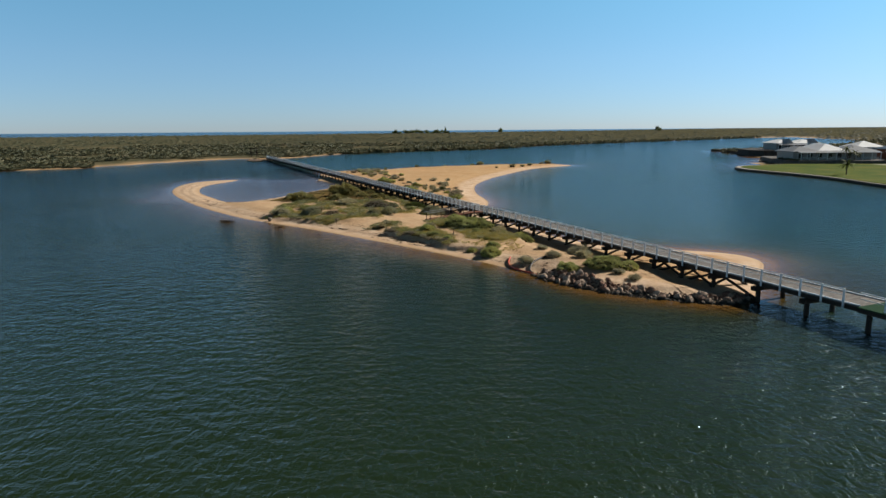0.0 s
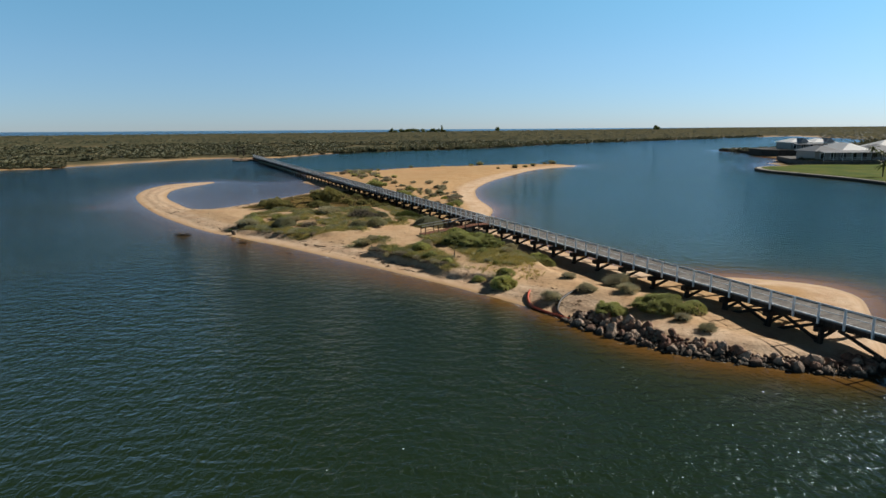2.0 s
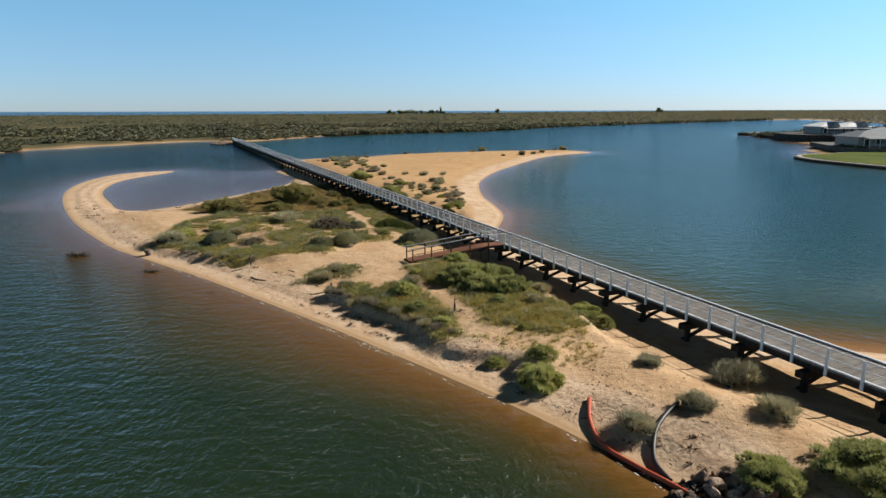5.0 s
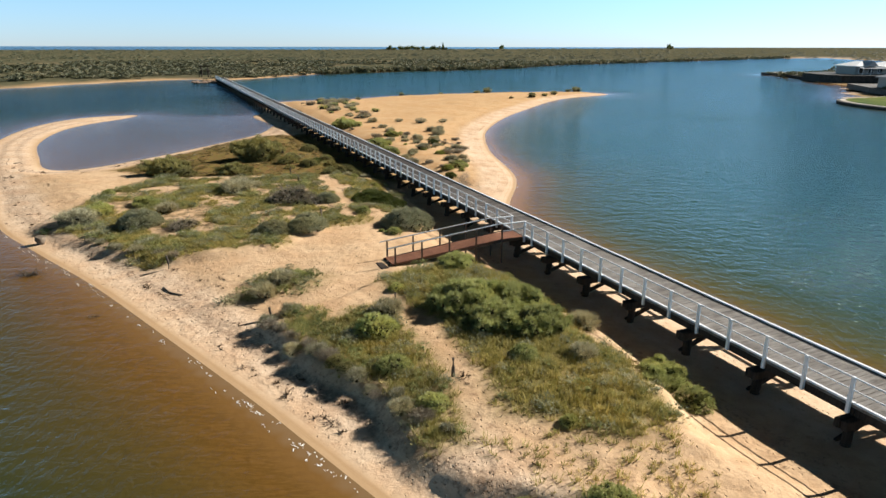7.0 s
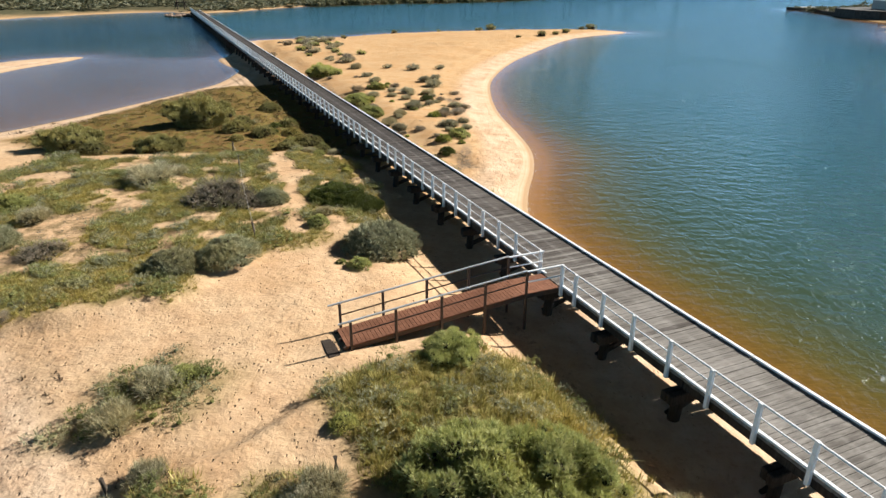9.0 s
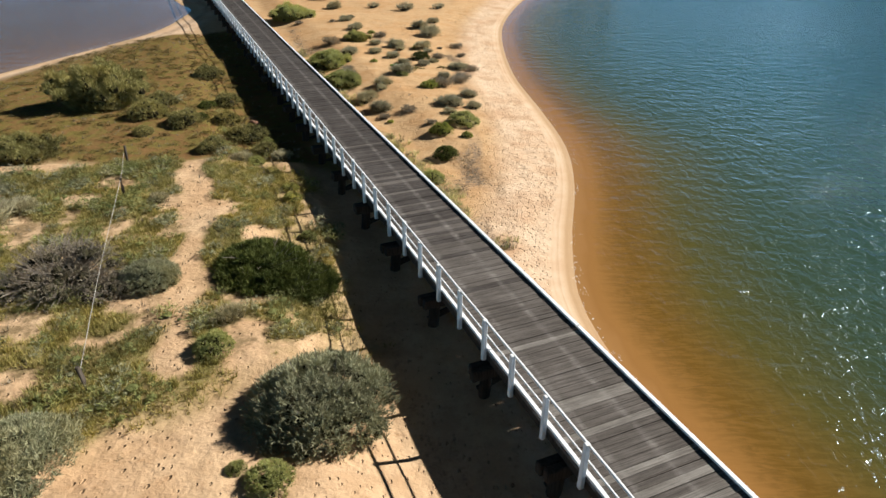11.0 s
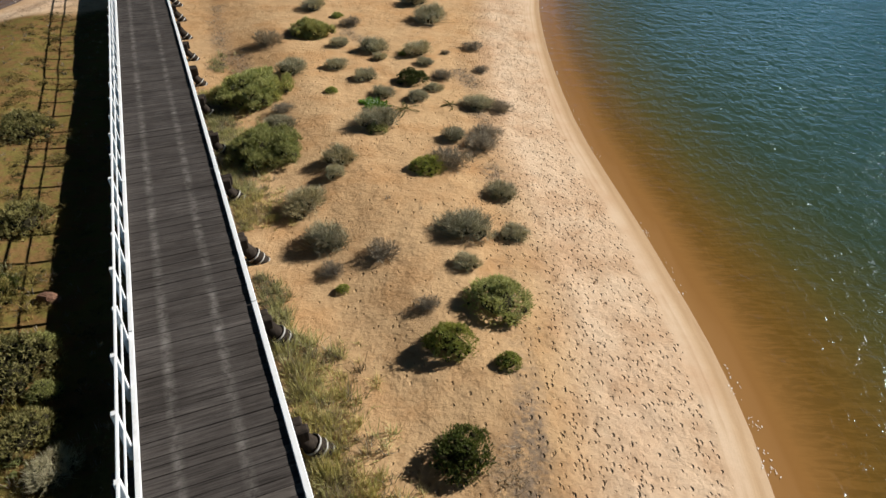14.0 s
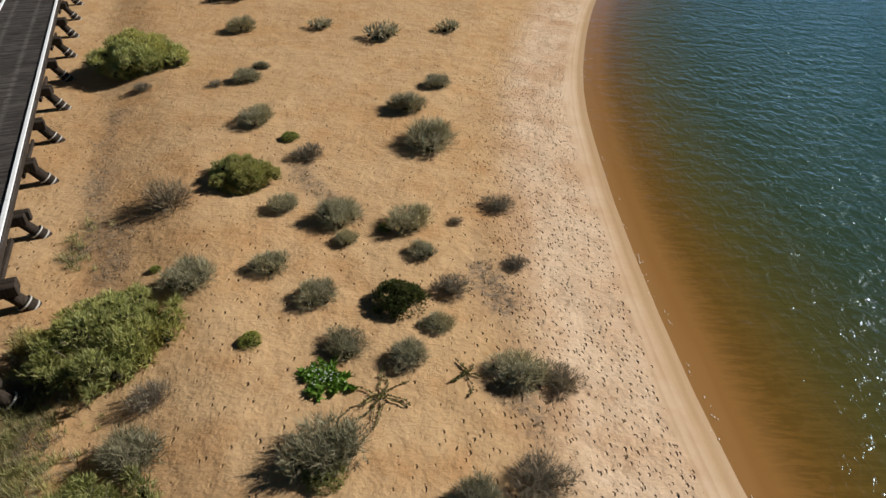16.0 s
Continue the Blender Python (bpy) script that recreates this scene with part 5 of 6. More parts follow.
# sparse seedlings over open sand
faces = []
for _ in range(420):
    x, y = rgv.uniform(-10, 14), rgv.uniform(52, 146)
    dsh = float(shore_distance(np.array([x]), np.array([y]), island_line)[0])
    if dsh > 3.2 and not -0.5 < along(x, y)[1] < 3.2:
        faces.append(tussock(rgv, 12, 0.7, 1.2, 0.03) * rgv.uniform(0.08, 0.2) + np.array([x, y, interp_grid(x, y)]))
tagged(new("seedlings", soup("seedlings", np.concatenate(faces), LEAF["dry"])), "sparse dry seedlings on open sand", "grass", kind="stuff")

# the scrub of the far banks: evenly thick to the eye out to the horizon
near_clump = [np.concatenate([core(rgv, lobed(rgv, 2, 0.6), 3, 5, 0.9), leafy(rgv, 9, 3, 0.5, lobed(rgv, 3, 0.62), 0.3)[0]]) for _ in range(6)]
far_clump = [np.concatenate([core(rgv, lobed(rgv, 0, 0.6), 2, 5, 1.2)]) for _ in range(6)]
a, dist = rgv.uniform(-0.72, 0.72, 24000), 1.0 / rgv.uniform(1 / 2600.0, 1 / 190.0, 24000)
fx, fy = np.sin(a) * dist, 30 + np.cos(a) * dist
dmf = shore_distance(fx, fy, main_line)
ok = (dmf > 2.0) & ((fbm(fx, fy, 40.0, 4, 41) > 0.40) | (dist > 600)) & ~((fx > 70) & (fy < 300) & (fx < 330))
hz = land(fx, fy)[0]
faces, tones = [], []
for x, y, z, away in zip(fx[ok], fy[ok], hz[ok], dist[ok]):
    r = (0.7 + 2.3 * rgv.rand() ** 2.2) * (1 + away / 1300.0)
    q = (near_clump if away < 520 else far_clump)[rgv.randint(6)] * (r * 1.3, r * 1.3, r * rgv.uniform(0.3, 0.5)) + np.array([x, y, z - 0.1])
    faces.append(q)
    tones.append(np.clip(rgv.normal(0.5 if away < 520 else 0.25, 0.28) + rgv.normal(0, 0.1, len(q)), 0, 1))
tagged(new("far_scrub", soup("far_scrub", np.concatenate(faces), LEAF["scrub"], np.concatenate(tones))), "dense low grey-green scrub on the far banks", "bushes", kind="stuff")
# mangroves along the far waterline
faces = []
line = spline(FAR_BANK[9:16], 40, False)
for x, y in line[rgv.randint(0, len(line), 520)] + rgv.normal(0, 2.0, (520, 2)):
    r = rgv.uniform(1.2, 3.2)
    faces.append(near_clump[rgv.randint(6)] * (r, r, r * 0.8) + np.array([x - 2, y + 2, 0.0]))
tagged(new("mangroves", soup("mangroves", np.concatenate(faces), LEAF["scrub"])), "olive mangrove bushes along the far waterline", "bushes", kind="stuff")


WEED = mat_leaf("dark_dry_weed", [(0.05, 0.034, 0.022), (0.10, 0.07, 0.045), (0.19, 0.14, 0.095)], 0.9, 0.1)
# clumps of dry weed left in lines along the western beach
faces = []
for _ in range(2600):
    i = rgv.randint(len(island_line))
    a, b = np.array(island_line[i]), np.array(island_line[(i + 1) % len(island_line)])
    m = a + (b - a) * rgv.rand()
    if not (54 < m[1] < 118 and -50 < m[0] < 9) or along(m[0], m[1])[1] > 0:
        continue
    t = unit((b - a)[None])[0]
    nrm = np.array([-t[1], t[0]])
    if shore_distance(np.array([m[0] + nrm[0]]), np.array([m[1] + nrm[1]]), island_line)[0] < 0:
        nrm = -nrm
    m = m + nrm * (rgv.choice([1.2, 1.9, 2.6, 3.6, 5.0]) + rgv.normal(0, 0.3)) + t * rgv.normal(0, 0.5)
    r = 0.05 + 0.17 * rgv.rand() ** 3
    for _ in range(rgv.randint(1, 4)):
        c = m + t * rgv.normal(0, 0.25) + nrm * rgv.normal(0, 0.06)
        faces.append(tussock(rgv, 16, 0.45, 1.6, 0.10, 0.7) * (r * rgv.uniform(0.6, 1.4)) + np.array([c[0], c[1], interp_grid(c[0], c[1])]))
tagged(new("beach_weed", soup("beach_weed", np.concatenate(faces), WEED)), "scattered dry brown weed along the beach", "weed", kind="stuff")


# foam and bright flecks where small waves break along the island's edge
FOAM = mat_paint("wave_foam", (0.80, 0.79, 0.76), (0.7, 0.66, 0.6), 0.6)
faces = []
rim = island_line
for _ in range(620):
    i = rgv.randint(len(rim))
    a, b = np.array(rim[i]), np.array(rim[(i + 1) % len(rim)])
    m = a + (b - a) * rgv.rand()
    if not (45 < m[1] < 150 and -30 < m[0] < 24):
        continue
    t = unit((b - a)[None])[0]
    nrm = np.array([-t[1], t[0]])
    if shore_distance(np.array([m[0] + nrm[0]]), np.array([m[1] + nrm[1]]), island_line)[0] > 0:
        nrm = -nrm
    east_side = along(m[0], m[1])[1] > 0
    m = m + nrm * abs(rgv.normal(0.0, 0.12) if east_side else rgv.normal(0.3, 0.16))
    for _ in range(rgv.randint(2, 7)):
        c = m + t * rgv.normal(0, 0.14) + nrm * rgv.normal(0, 0.04)
        l, wd = rgv.uniform(0.015, 0.07) * (0.7 if east_side else 1.5), rgv.uniform(0.006, 0.02) * (0.7 if east_side else 1.0)
        d1 = unit((t + rgv.normal(0, 0.35, 2))[None])[0]
        d2 = np.array([-d1[1], d1[0]])
        z = rgv.uniform(0.012, 0.02)
        faces.append([(*(c - d1 * l), z), (*(c + d2 * wd), z), (*(c + d1 * l), z), (*(c - d2 * wd), z)])
tagged(new("foam", soup("foam", np.array(faces), FOAM)), "small white flecks of foam along the waterline", "foam", kind="stuff")


# ---- the side ramp down to the sand ----
def ramp_thing():
    top = empty("ramp", BRIDGE, label="brown boarded ramp with steel handrails leading down to the sand", category="ramp")
    half, w1, w2, foot = 0.62, -0.06, -1.5, -8.0
    ground_z = interp_grid(*(BRIDGE @ Vector((0, foot, 0))).xy) + 0.10
    zat = lambda w: 1.56 if w > w2 else 1.56 + (ground_z - 1.56) * (w - w2) / (foot - w2)
    # boards across the slope
    n = 58
    tilt = math.atan2(1.56 - ground_z, w2 - foot)
    board = mesh_of("ramp_board", [(-half, -0.065, -0.03), (half, -0.065, -0.03), (half, 0.065, -0.03), (-half, 0.065, -0.03), (-half, -0.062, 0.0), (half, -0.062, 0.0), (half, 0.062, 0.0), (-half, 0.062, 0.0)],
                    [(3, 2, 1, 0), (4, 5, 6, 7), (0, 1, 5, 4), (1, 2, 6, 5), (2, 3, 7, 6), (3, 0, 4, 7)], RAMPWOOD)
    for i in range(n):
        w = w1 - 0.07 - i * (w1 - foot - 0.1) / n
        b = part("ramp_board", board, None, top)
        b.location, b.rotation_euler = (rb.uniform(-0.005, 0.005), w, zat(w) + 0.005), (tilt if w < w2 else 0, 0, 0)
    for sx in (-half + 0.05, half - 0.05, 0):
        part("bearer", beam((sx, w1, 1.44), (sx, w2, 1.44), 0.08, 0.16, 0.01), BROWN, top)
        part("bearer", beam((sx, w2, 1.44), (sx, foot, ground_z - 0.08), 0.08, 0.16, 0.01), BROWN, top)
    for sx in (-half - 0.04, half + 0.04):
        ws = [-1.45, -3.05, -4.65, -6.25, -7.75]
        for w in ws:
            P = BRIDGE @ Vector((sx, w, 0))
            part("ramp_post", boxm((sx - 0.04, w - 0.04, min(interp_grid(P.x, P.y) - 0.2, zat(w) - 0.3)), (sx + 0.04, w + 0.04, zat(w) + 0.88), 0.008), BROWN, top)
        part("handrail", beam((sx, -1.45, 1.56 + 0.92), (sx, foot - 0.15, ground_z + 0.90), 0.06, 0.06, 0.014), GALV, top, "dull silver handrail")
        part("lower_rail", beam((sx, -1.45, 1.56 + 0.5), (sx, foot + 0.2, ground_z + 0.48), 0.035, 0.035), BROWN, top)
        part("landing_rail", beam((sx, 0.0, 2.44), (sx, -1.45, 2.44), 0.06, 0.06, 0.012), WHITE, top)
        part("landing_rail", beam((sx, 0.0, 2.04), (sx, -1.45, 2.04), 0.05, 0.05, 0.01), WHITE, top)
    part("kerb_block", boxm((-half - 0.2, foot - 0.55, ground_z - 0.35), (half - 0.3, foot - 0.12, ground_z - 0.10), 0.03), DARKWOOD, top)
    return top


ramp_thing()

# ---- the landing where the near railing ends ----
GREEN_MAT = mat_paint("green_matting", (0.022, 0.055, 0.030), (0.018, 0.038, 0.022), 0.9)
landing = empty("landing", BRIDGE, label="green-matted timber landing on posts over the water", category="platform")
part("matting", boxm((-59.5, -0.35, 1.50), (-52.05, 3.1, 1.575), 0.01), GREEN_MAT, landing)
part("frame", boxm((-59.5, -0.30, 1.22), (-52.1, 3.05, 1.495), 0.01), DARKWOOD, landing)
for sx in (-52.6, -55.8, -59.0):
    for w in (0.1, 2.6):
        part("support_post", rod([(sx, w, 1.3), (sx, w, -2.4)], 0.16, 10), DARKWOOD, landing)
for z, size in ((2.44, 0.055), (2.04, 0.04)):
    part("top_rail" if z > 2.2 else "middle_rail", beam((-52.0, -0.04, z), (-59.4, -0.3, z), size, size, 0.01), WHITE, landing)
for sx in (-53.6, -55.2, -56.8, -58.4):
    w = -0.06 - 0.26 * (-52.0 - sx) / 7.4
    part("railing_post", boxm((sx - 0.05, w - 0.05, 1.2), (sx + 0.05, w + 0.05, 2.47), 0.01), WHITE, landing)


# ---- rocks, hose, stakes and driftwood on the island's shore ----
ROCK = mat_stone("riprap_stone", (0.12, 0.080, 0.056), (0.44, 0.335, 0.25), 2.6, rust=0.6)


def rock_mesh(seed, fine=3):
    bm = bmesh.new()
    bmesh.ops.create_icosphere(bm, subdivisions=fine, radius=1.0)
    o = Vector((seed * 7.1, seed * 3.3, seed * 5.7))
    cuts = [(Vector((random.Random(seed * 31 + i).gauss(0, 1), random.Random(seed * 37 + i).gauss(0, 1), random.Random(seed * 41 + i).gauss(0, 1))).normalized(), random.Random(seed * 43 + i).uniform(0.55, 0.85)) for i in range(9)]
    for v in bm.verts:
        for nrm, dist in cuts:
            over = v.co.dot(nrm) - dist
            if over > 0:
                v.co -= nrm * over * 0.9
        v.co *= 1 + 0.10 * noise.noise(v.co * 2.2 + o) + 0.05 * noise.noise(v.co * 5 + o)
    me = bpy.data.meshes.new("rock")
    bm.to_mesh(me)
    bm.free()
    me.materials.append(ROCK)
    return me


ROCKS = [rock_mesh(i, 2) for i in range(1, 9)]
revetment = empty("rock_revetment", label="bank of tumbled brown boulders along the island's shore", category="rocks")
rr = random.Random(17)
edge = spline([(9.3, 53.9), (10.7, 51.7), (12.7, 49.3), (15.1, 47.3), (18.3, 45.8), (21.7, 44.8), (23.9, 46.0)], 12, False)
for i in range(295):
    t = rr.random() ** 0.9
    p = edge[min(int(t * len(edge)), len(edge) - 1)]
    q = edge[min(int(t * len(edge)) + 1, len(edge) - 1)]
    nx, ny = -(q[1] - p[1]), q[0] - p[0]
    ln = math.hypot(nx, ny) + 1e-6
    up = rr.uniform(-0.75, 1.25) * (1.0 if t < 0.6 else 0.7)
    x, y = p[0] - nx / ln * -up + rr.uniform(-0.2, 0.2), p[1] + ny / ln * up + rr.uniform(-0.2, 0.2)
    r = rr.choice((0.13, 0.18, 0.24, 0.32)) * rr.uniform(0.8, 1.25)
    o = part("rock", rr.choice(ROCKS), None, revetment)
    o.location = (x, y, max(interp_grid(x, y), -0.2) + r * 0.25 + 0.12 * max(0, up) * (t < 0.7))
    o.rotation_euler = (rr.uniform(0, 6), rr.uniform(0, 6), rr.uniform(0, 6))
    o.scale = (r * rr.uniform(0.8, 1.3), r * rr.uniform(0.8, 1.3), r * rr.uniform(0.7, 1.0))
PEBBLES = [rock_mesh(i, 2) for i in range(11, 16)]
rubble_v, rubble_f = [], []
for i in range(1100):
    t = rr.random()
    p, q = edge[min(int(t * len(edge)), len(edge) - 2)], edge[min(int(t * len(edge)) + 1, len(edge) - 1)]
    nx, ny = -(q[1] - p[1]), q[0] - p[0]
    ln = math.hypot(nx, ny) + 1e-6
    up = rr.uniform(-0.9, 1.2) * (1.0 if t < 0.6 else 0.75)
    x, y = p[0] + nx / ln * up + rr.uniform(-0.25, 0.25), p[1] + ny / ln * up + rr.uniform(-0.25, 0.25)
    r = rr.uniform(0.06, 0.13)
    m = Matrix.Translation((x, y, max(interp_grid(x, y), -0.12) + r * 0.3)) @ Matrix.Rotation(rr.uniform(0, 6), 4, 'Z') @ Matrix.Rotation(rr.uniform(0, 6), 4, 'X') @ Matrix.Diagonal((r * rr.uniform(0.8, 1.4), r, r * 0.8, 1))
    src = PEBBLES[rr.randrange(len(PEBBLES))]
    base = len(rubble_v)
    rubble_v += [tuple(m @ v.co) for v in src.vertices]
    rubble_f += [tuple(base + j for j in f.vertices) for f in src.polygons]
tagged(part("rubble", mesh_of("rubble", rubble_v, rubble_f, ROCK), None, revetment), kind="stuff")
stone = part("stone", ROCKS[4], None, None)
stone.location, stone.scale = (-9.5, 112.4, interp_grid(-9.5, 112.4) + 0.06), (0.34, 0.2, 0.18)
tagged(stone, "pale weathered stone lying among marsh plants", "stone")
boulder = part("boulder", ROCKS[2], None, None)
boulder.location, boulder.scale = (20.3, 45.4, 0.35), (0.5, 0.5, 0.45)
tagged(boulder, "pale boulder at the end of the rock bank", "boulder")

RED = mat_paint("faded_red_hose", (0.42, 0.075, 0.035), (0.20, 0.05, 0.03), 0.5)
BLACKHOSE = mat_paint("black_hose", (0.03, 0.028, 0.026), (0.10, 0.09, 0.08), 0.5)


def hose(name, pts, material, label):
    line = spline(pts, 8, False)
    ob = part(name, rod([(x, y, max(interp_grid(x, y), 0.0) + 0.09) for x, y in line], 0.085, 8), material)
    return tagged(ob, label, "hose")


hose("hose", [(7.4, 59.7), (7.1, 58.0), (7.3, 56.4), (8.1, 55.1), (8.8, 54.2), (9.4, 53.4)], RED, "thick faded red hose lying along the beach")
hose("hose", [(10.7, 58.8), (9.4, 57.1), (8.8, 55.4), (9.0, 54.1)], BLACKHOSE, "thick black hose curving down the beach")
STAKE = mat_timber("weathered_stake", (0.05, 0.04, 0.032), (0.12, 0.10, 0.08), (12, 12, 1))
for x, y, hh in [(-7.1, 90.4, 0.75), (-11.3, 101.4, 0.7), (-12.9, 105.1, 0.8), (-13.7, 82.1, 0.75), (-6.3, 75.6, 0.6), (-0.8, 75.7, 0.65), (1.8, 69.7, 0.7)]:
    z = interp_grid(x, y)
    tagged(part("fence_stake", rod([(x, y, z - 0.2), (x + 0.02, y, z + hh * 0.5), (x + rr.uniform(-0.04, 0.04), y, z + hh)], 0.06, 8, 0.9, 0.08, int(x * 10)), STAKE), "short weathered timber stake in the sand", "stake", "stakes on the island")
WIRE = mat_paint("thin_fence_wire", (0.42, 0.40, 0.37), (0.25, 0.22, 0.2), 0.6)
line = spline([(-7.1, 90.4), (-9.3, 96.0), (-11.3, 101.4), (-12.9, 105.1)], 4, False)
tagged(part("fence_wire", rod([(x, y, interp_grid(x, y) + 0.62) for x, y in line], 0.007, 4), WIRE), "thin slack fence wire strung between timber stakes", "wire")
# stump, driftwood and weed
DRIFT = mat_timber("grey_driftwood", (0.10, 0.08, 0.06), (0.26, 0.21, 0.16), (10, 10, 1))
z = interp_grid(-24.0, 87.2)
tagged(part("stump", rod([(-24.0, 87.2, z - 0.2), (-24.0, 87.22, z + 0.25), (-23.98, 87.2, z + 0.5)], 0.30, 14, 0.92, 0.1, 4), DRIFT), "dark sawn timber stump on the beach", "stump")
for pts, r in (([(-12.9, 79.6), (-12.3, 79.0), (-11.5, 78.6)], 0.05), ([(-14.9, 81.3), (-14.3, 81.7), (-13.9, 82.0)], 0.03), ([(-7.6, 75.1), (-6.9, 75.4), (-6.4, 75.6)], 0.03)):
    tagged(part("driftwood", rod([(x, y, interp_grid(x, y) + r * 0.7) for x, y in pts], r, 8, 0.6, 0.15, int(r * 100)), DRIFT), "bleached driftwood branch lying on sand", "driftwood", "driftwood")
for x, y, r in ((-30.1, 87.2, 1.5), (-21.2, 81.8, 1.0), (-14.7, 76.3, 0.45)):
    q = np.concatenate([twigs(rgv, 60, 1.0, 0.03), tussock(rgv, 160, 0.4, 1.5, 0.03)]) * (r, r * 0.7, r * 0.42)
    w = new("weed_raft", soup("weed_raft", q + np.array([x, y, -0.06]), DRIFT))
    tagged(w, "tangle of dead branches standing in the shallows", "driftwood", "snags in the water")


# old timber frame and stones where the bridge meets the far bank
frame_top = empty("timber_frame", Matrix.Translation((-92.5, 293.0, interp_grid(-92.5, 293.0))), label="dark old timber frame of posts and crossbeams beyond the bridge's end", category="frame")
for dx in (-1.2, 1.2):
    part("post", beam((dx, 0, -0.4), (dx, 0.1, 4.2), 0.35, 0.35, 0.03), DARKWOOD, frame_top)
    part("prop", beam((dx * 1.9, -0.2, -0.3), (dx * 1.1, 0, 2.4), 0.2, 0.2, 0.02), DARKWOOD, frame_top)
for z in (2.2, 3.9):
    part("crossbeam", beam((-2.1, 0.05, z), (2.1, 0.05, z), 0.3, 0.3, 0.03), DARKWOOD, frame_top)
abut_v, abut_f = [], []
for i in range(240):
    sx, wx_ = rr.uniform(S1 - 5, S1 + 6), rr.uniform(-7.0, 5.0)
    P = BRIDGE @ Vector((sx, wx_, 0))
    r = rr.uniform(0.3, 0.75)
    m = Matrix.Translation((P.x, P.y, max(interp_grid(P.x, P.y), -0.1) + r * 0.2)) @ Matrix.Rotation(rr.uniform(0, 6), 4, 'Z') @ Matrix.Diagonal((r, r * 0.8, r * 0.7, 1))
    src = PEBBLES[rr.randrange(len(PEBBLES))]
    base = len(abut_v)
    abut_v += [tuple(m @ v.co) for v in src.vertices]
    abut_f += [tuple(base + j for j in f.vertices) for f in src.polygons]
tagged(part("abutment_stones", mesh_of("abutment_stones", abut_v, abut_f, ROCK), None, None), "dark tumbled stones at the bridge's far end", "rocks", kind="stuff")


# ---- far shore on the east: lawn, houses, palms ----


def mat_lawn():
    """Mown grass: mottled in broad patches, worn yellow in places."""
    k = Nodes("mown_lawn")
    p = k.place()
    col = k.ramp(k.noise(p, 0.12, 5, 0.65), [(0.32, (0.050, 0.085, 0.010)), (0.5, (0.085, 0.115, 0.012)), (0.66, (0.14, 0.135, 0.022))])
    col = k.mix(0.5, col, k.ramp(k.noise(p, 3.0, 4, 0.7), [(0.3, 0.55), (0.7, 1.0)]), 'MULTIPLY')
    return k.done(k.surface(col, 0.9, normal=k.bump(k.noise(p, 9.0, 3), 0.6, 0.05), spec=0.05))


LAWN = mat_lawn()
WALLSTONE = mat_stone("dark_sea_wall", (0.045, 0.04, 0.036), (0.10, 0.09, 0.08), 1.0)
LIGHTROOF = mat_paint("pale_metal_roof", (0.80, 0.80, 0.79), (0.68, 0.68, 0.68), 0.5)
GREYROOF = mat_paint("grey_metal_roof", (0.27, 0.275, 0.285), (0.2, 0.2, 0.21), 0.45)
BLUEROOF = mat_paint("blue_grey_roof", (0.15, 0.20, 0.25), (0.12, 0.15, 0.19), 0.45)
RENDER = mat_paint("pale_render", (0.36, 0.35, 0.33), (0.27, 0.255, 0.24), 0.8)
BRICK = mat_paint("red_brown_brick", (0.16, 0.075, 0.05), (0.10, 0.05, 0.04), 0.85)
GLASS = mat_paint("dark_window_glass", (0.02, 0.025, 0.03), (0.03, 0.035, 0.04), 0.08)
PAVING = mat_paint("pale_paving", (0.45, 0.40, 0.34), (0.36, 0.32, 0.27), 0.85)


def prism(name, outline, z0, z1, material, parent=None):
    bm = bmesh.new()
    lo = [bm.verts.new((x, y, z0)) for x, y in outline]
    hi = [bm.verts.new((x, y, z1)) for x, y in outline]
    bm.faces.new(list(reversed(lo)))
    bm.faces.new(hi)
    n = len(lo)
    for i in range(n):
        bm.faces.new((lo[i], lo[(i + 1) % n], hi[(i + 1) % n], hi[i]))
    bmesh.ops.recalc_face_normals(bm, faces=bm.faces)
    return part(name, bm, material, parent)


front = spline([(92, 203), (86.3, 199.8), (83.2, 193), (82.8, 185), (84.6, 176), (87.6, 164), (89.0, 151), (88.6, 132), (92, 105), (104, 40)], 6, False)
wall_line = [tuple(p) for p in front] + [(104, 40), (170, 40), (190, 200), (140, 209), (104, 210)]
tagged(prism("sea_wall", wall_line, -2.6, 0.55, WALLSTONE), "dark stone sea wall round a lawn", "wall", kind="structure")
mid = np.array([112.0, 180.0])
inner = [tuple(np.array(p) + (mid - np.array(p)) / np.linalg.norm(mid - np.array(p)) * 0.6) for p in wall_line]
lawn_in = [tuple(np.array(p) + (mid - np.array(p)) / np.linalg.norm(mid - np.array(p)) * 1.7) for p in wall_line]
tagged(prism("coping", inner, 0.45, 0.62, PAVING), "pale coping along the sea wall", "coping", kind="structure")
tagged(prism("lawn", lawn_in, 0.5, 0.70, LAWN), "bright green mown lawn behind the sea wall", "lawn", kind="structure")
tagged(prism("terrace_wall", [(107, 212), (109.5, 208.5), (120, 208.5), (138, 206), (150, 205), (160, 240), (113, 244), (108, 224)], 0.2, 1.6, WALLSTONE), "dark stone terrace wall below houses", "wall", kind="structure")
tagged(prism("bank_wall", [(126, 296), (125, 282), (128, 274), (150, 270), (165, 274), (165, 300), (140, 306)], -1.5, 2.6, WALLSTONE), "dark rock wall below a pale house", "wall", kind="structure")
tagged(prism("spit_wall", [(131, 341), (133, 335), (131, 316), (128.5, 299), (140, 300), (150, 330), (142, 346)], -1.5, 1.0, WALLSTONE), "dark stone edge of a low sandy spit", "wall", kind="structure")
tagged(prism("spit_top", [(133.5, 340), (135, 334), (133, 317), (131, 302), (140, 302), (148, 330), (141, 344)], 0.9, 1.12, PAVING), "bare sandy ground on a low spit", "ground", kind="structure")
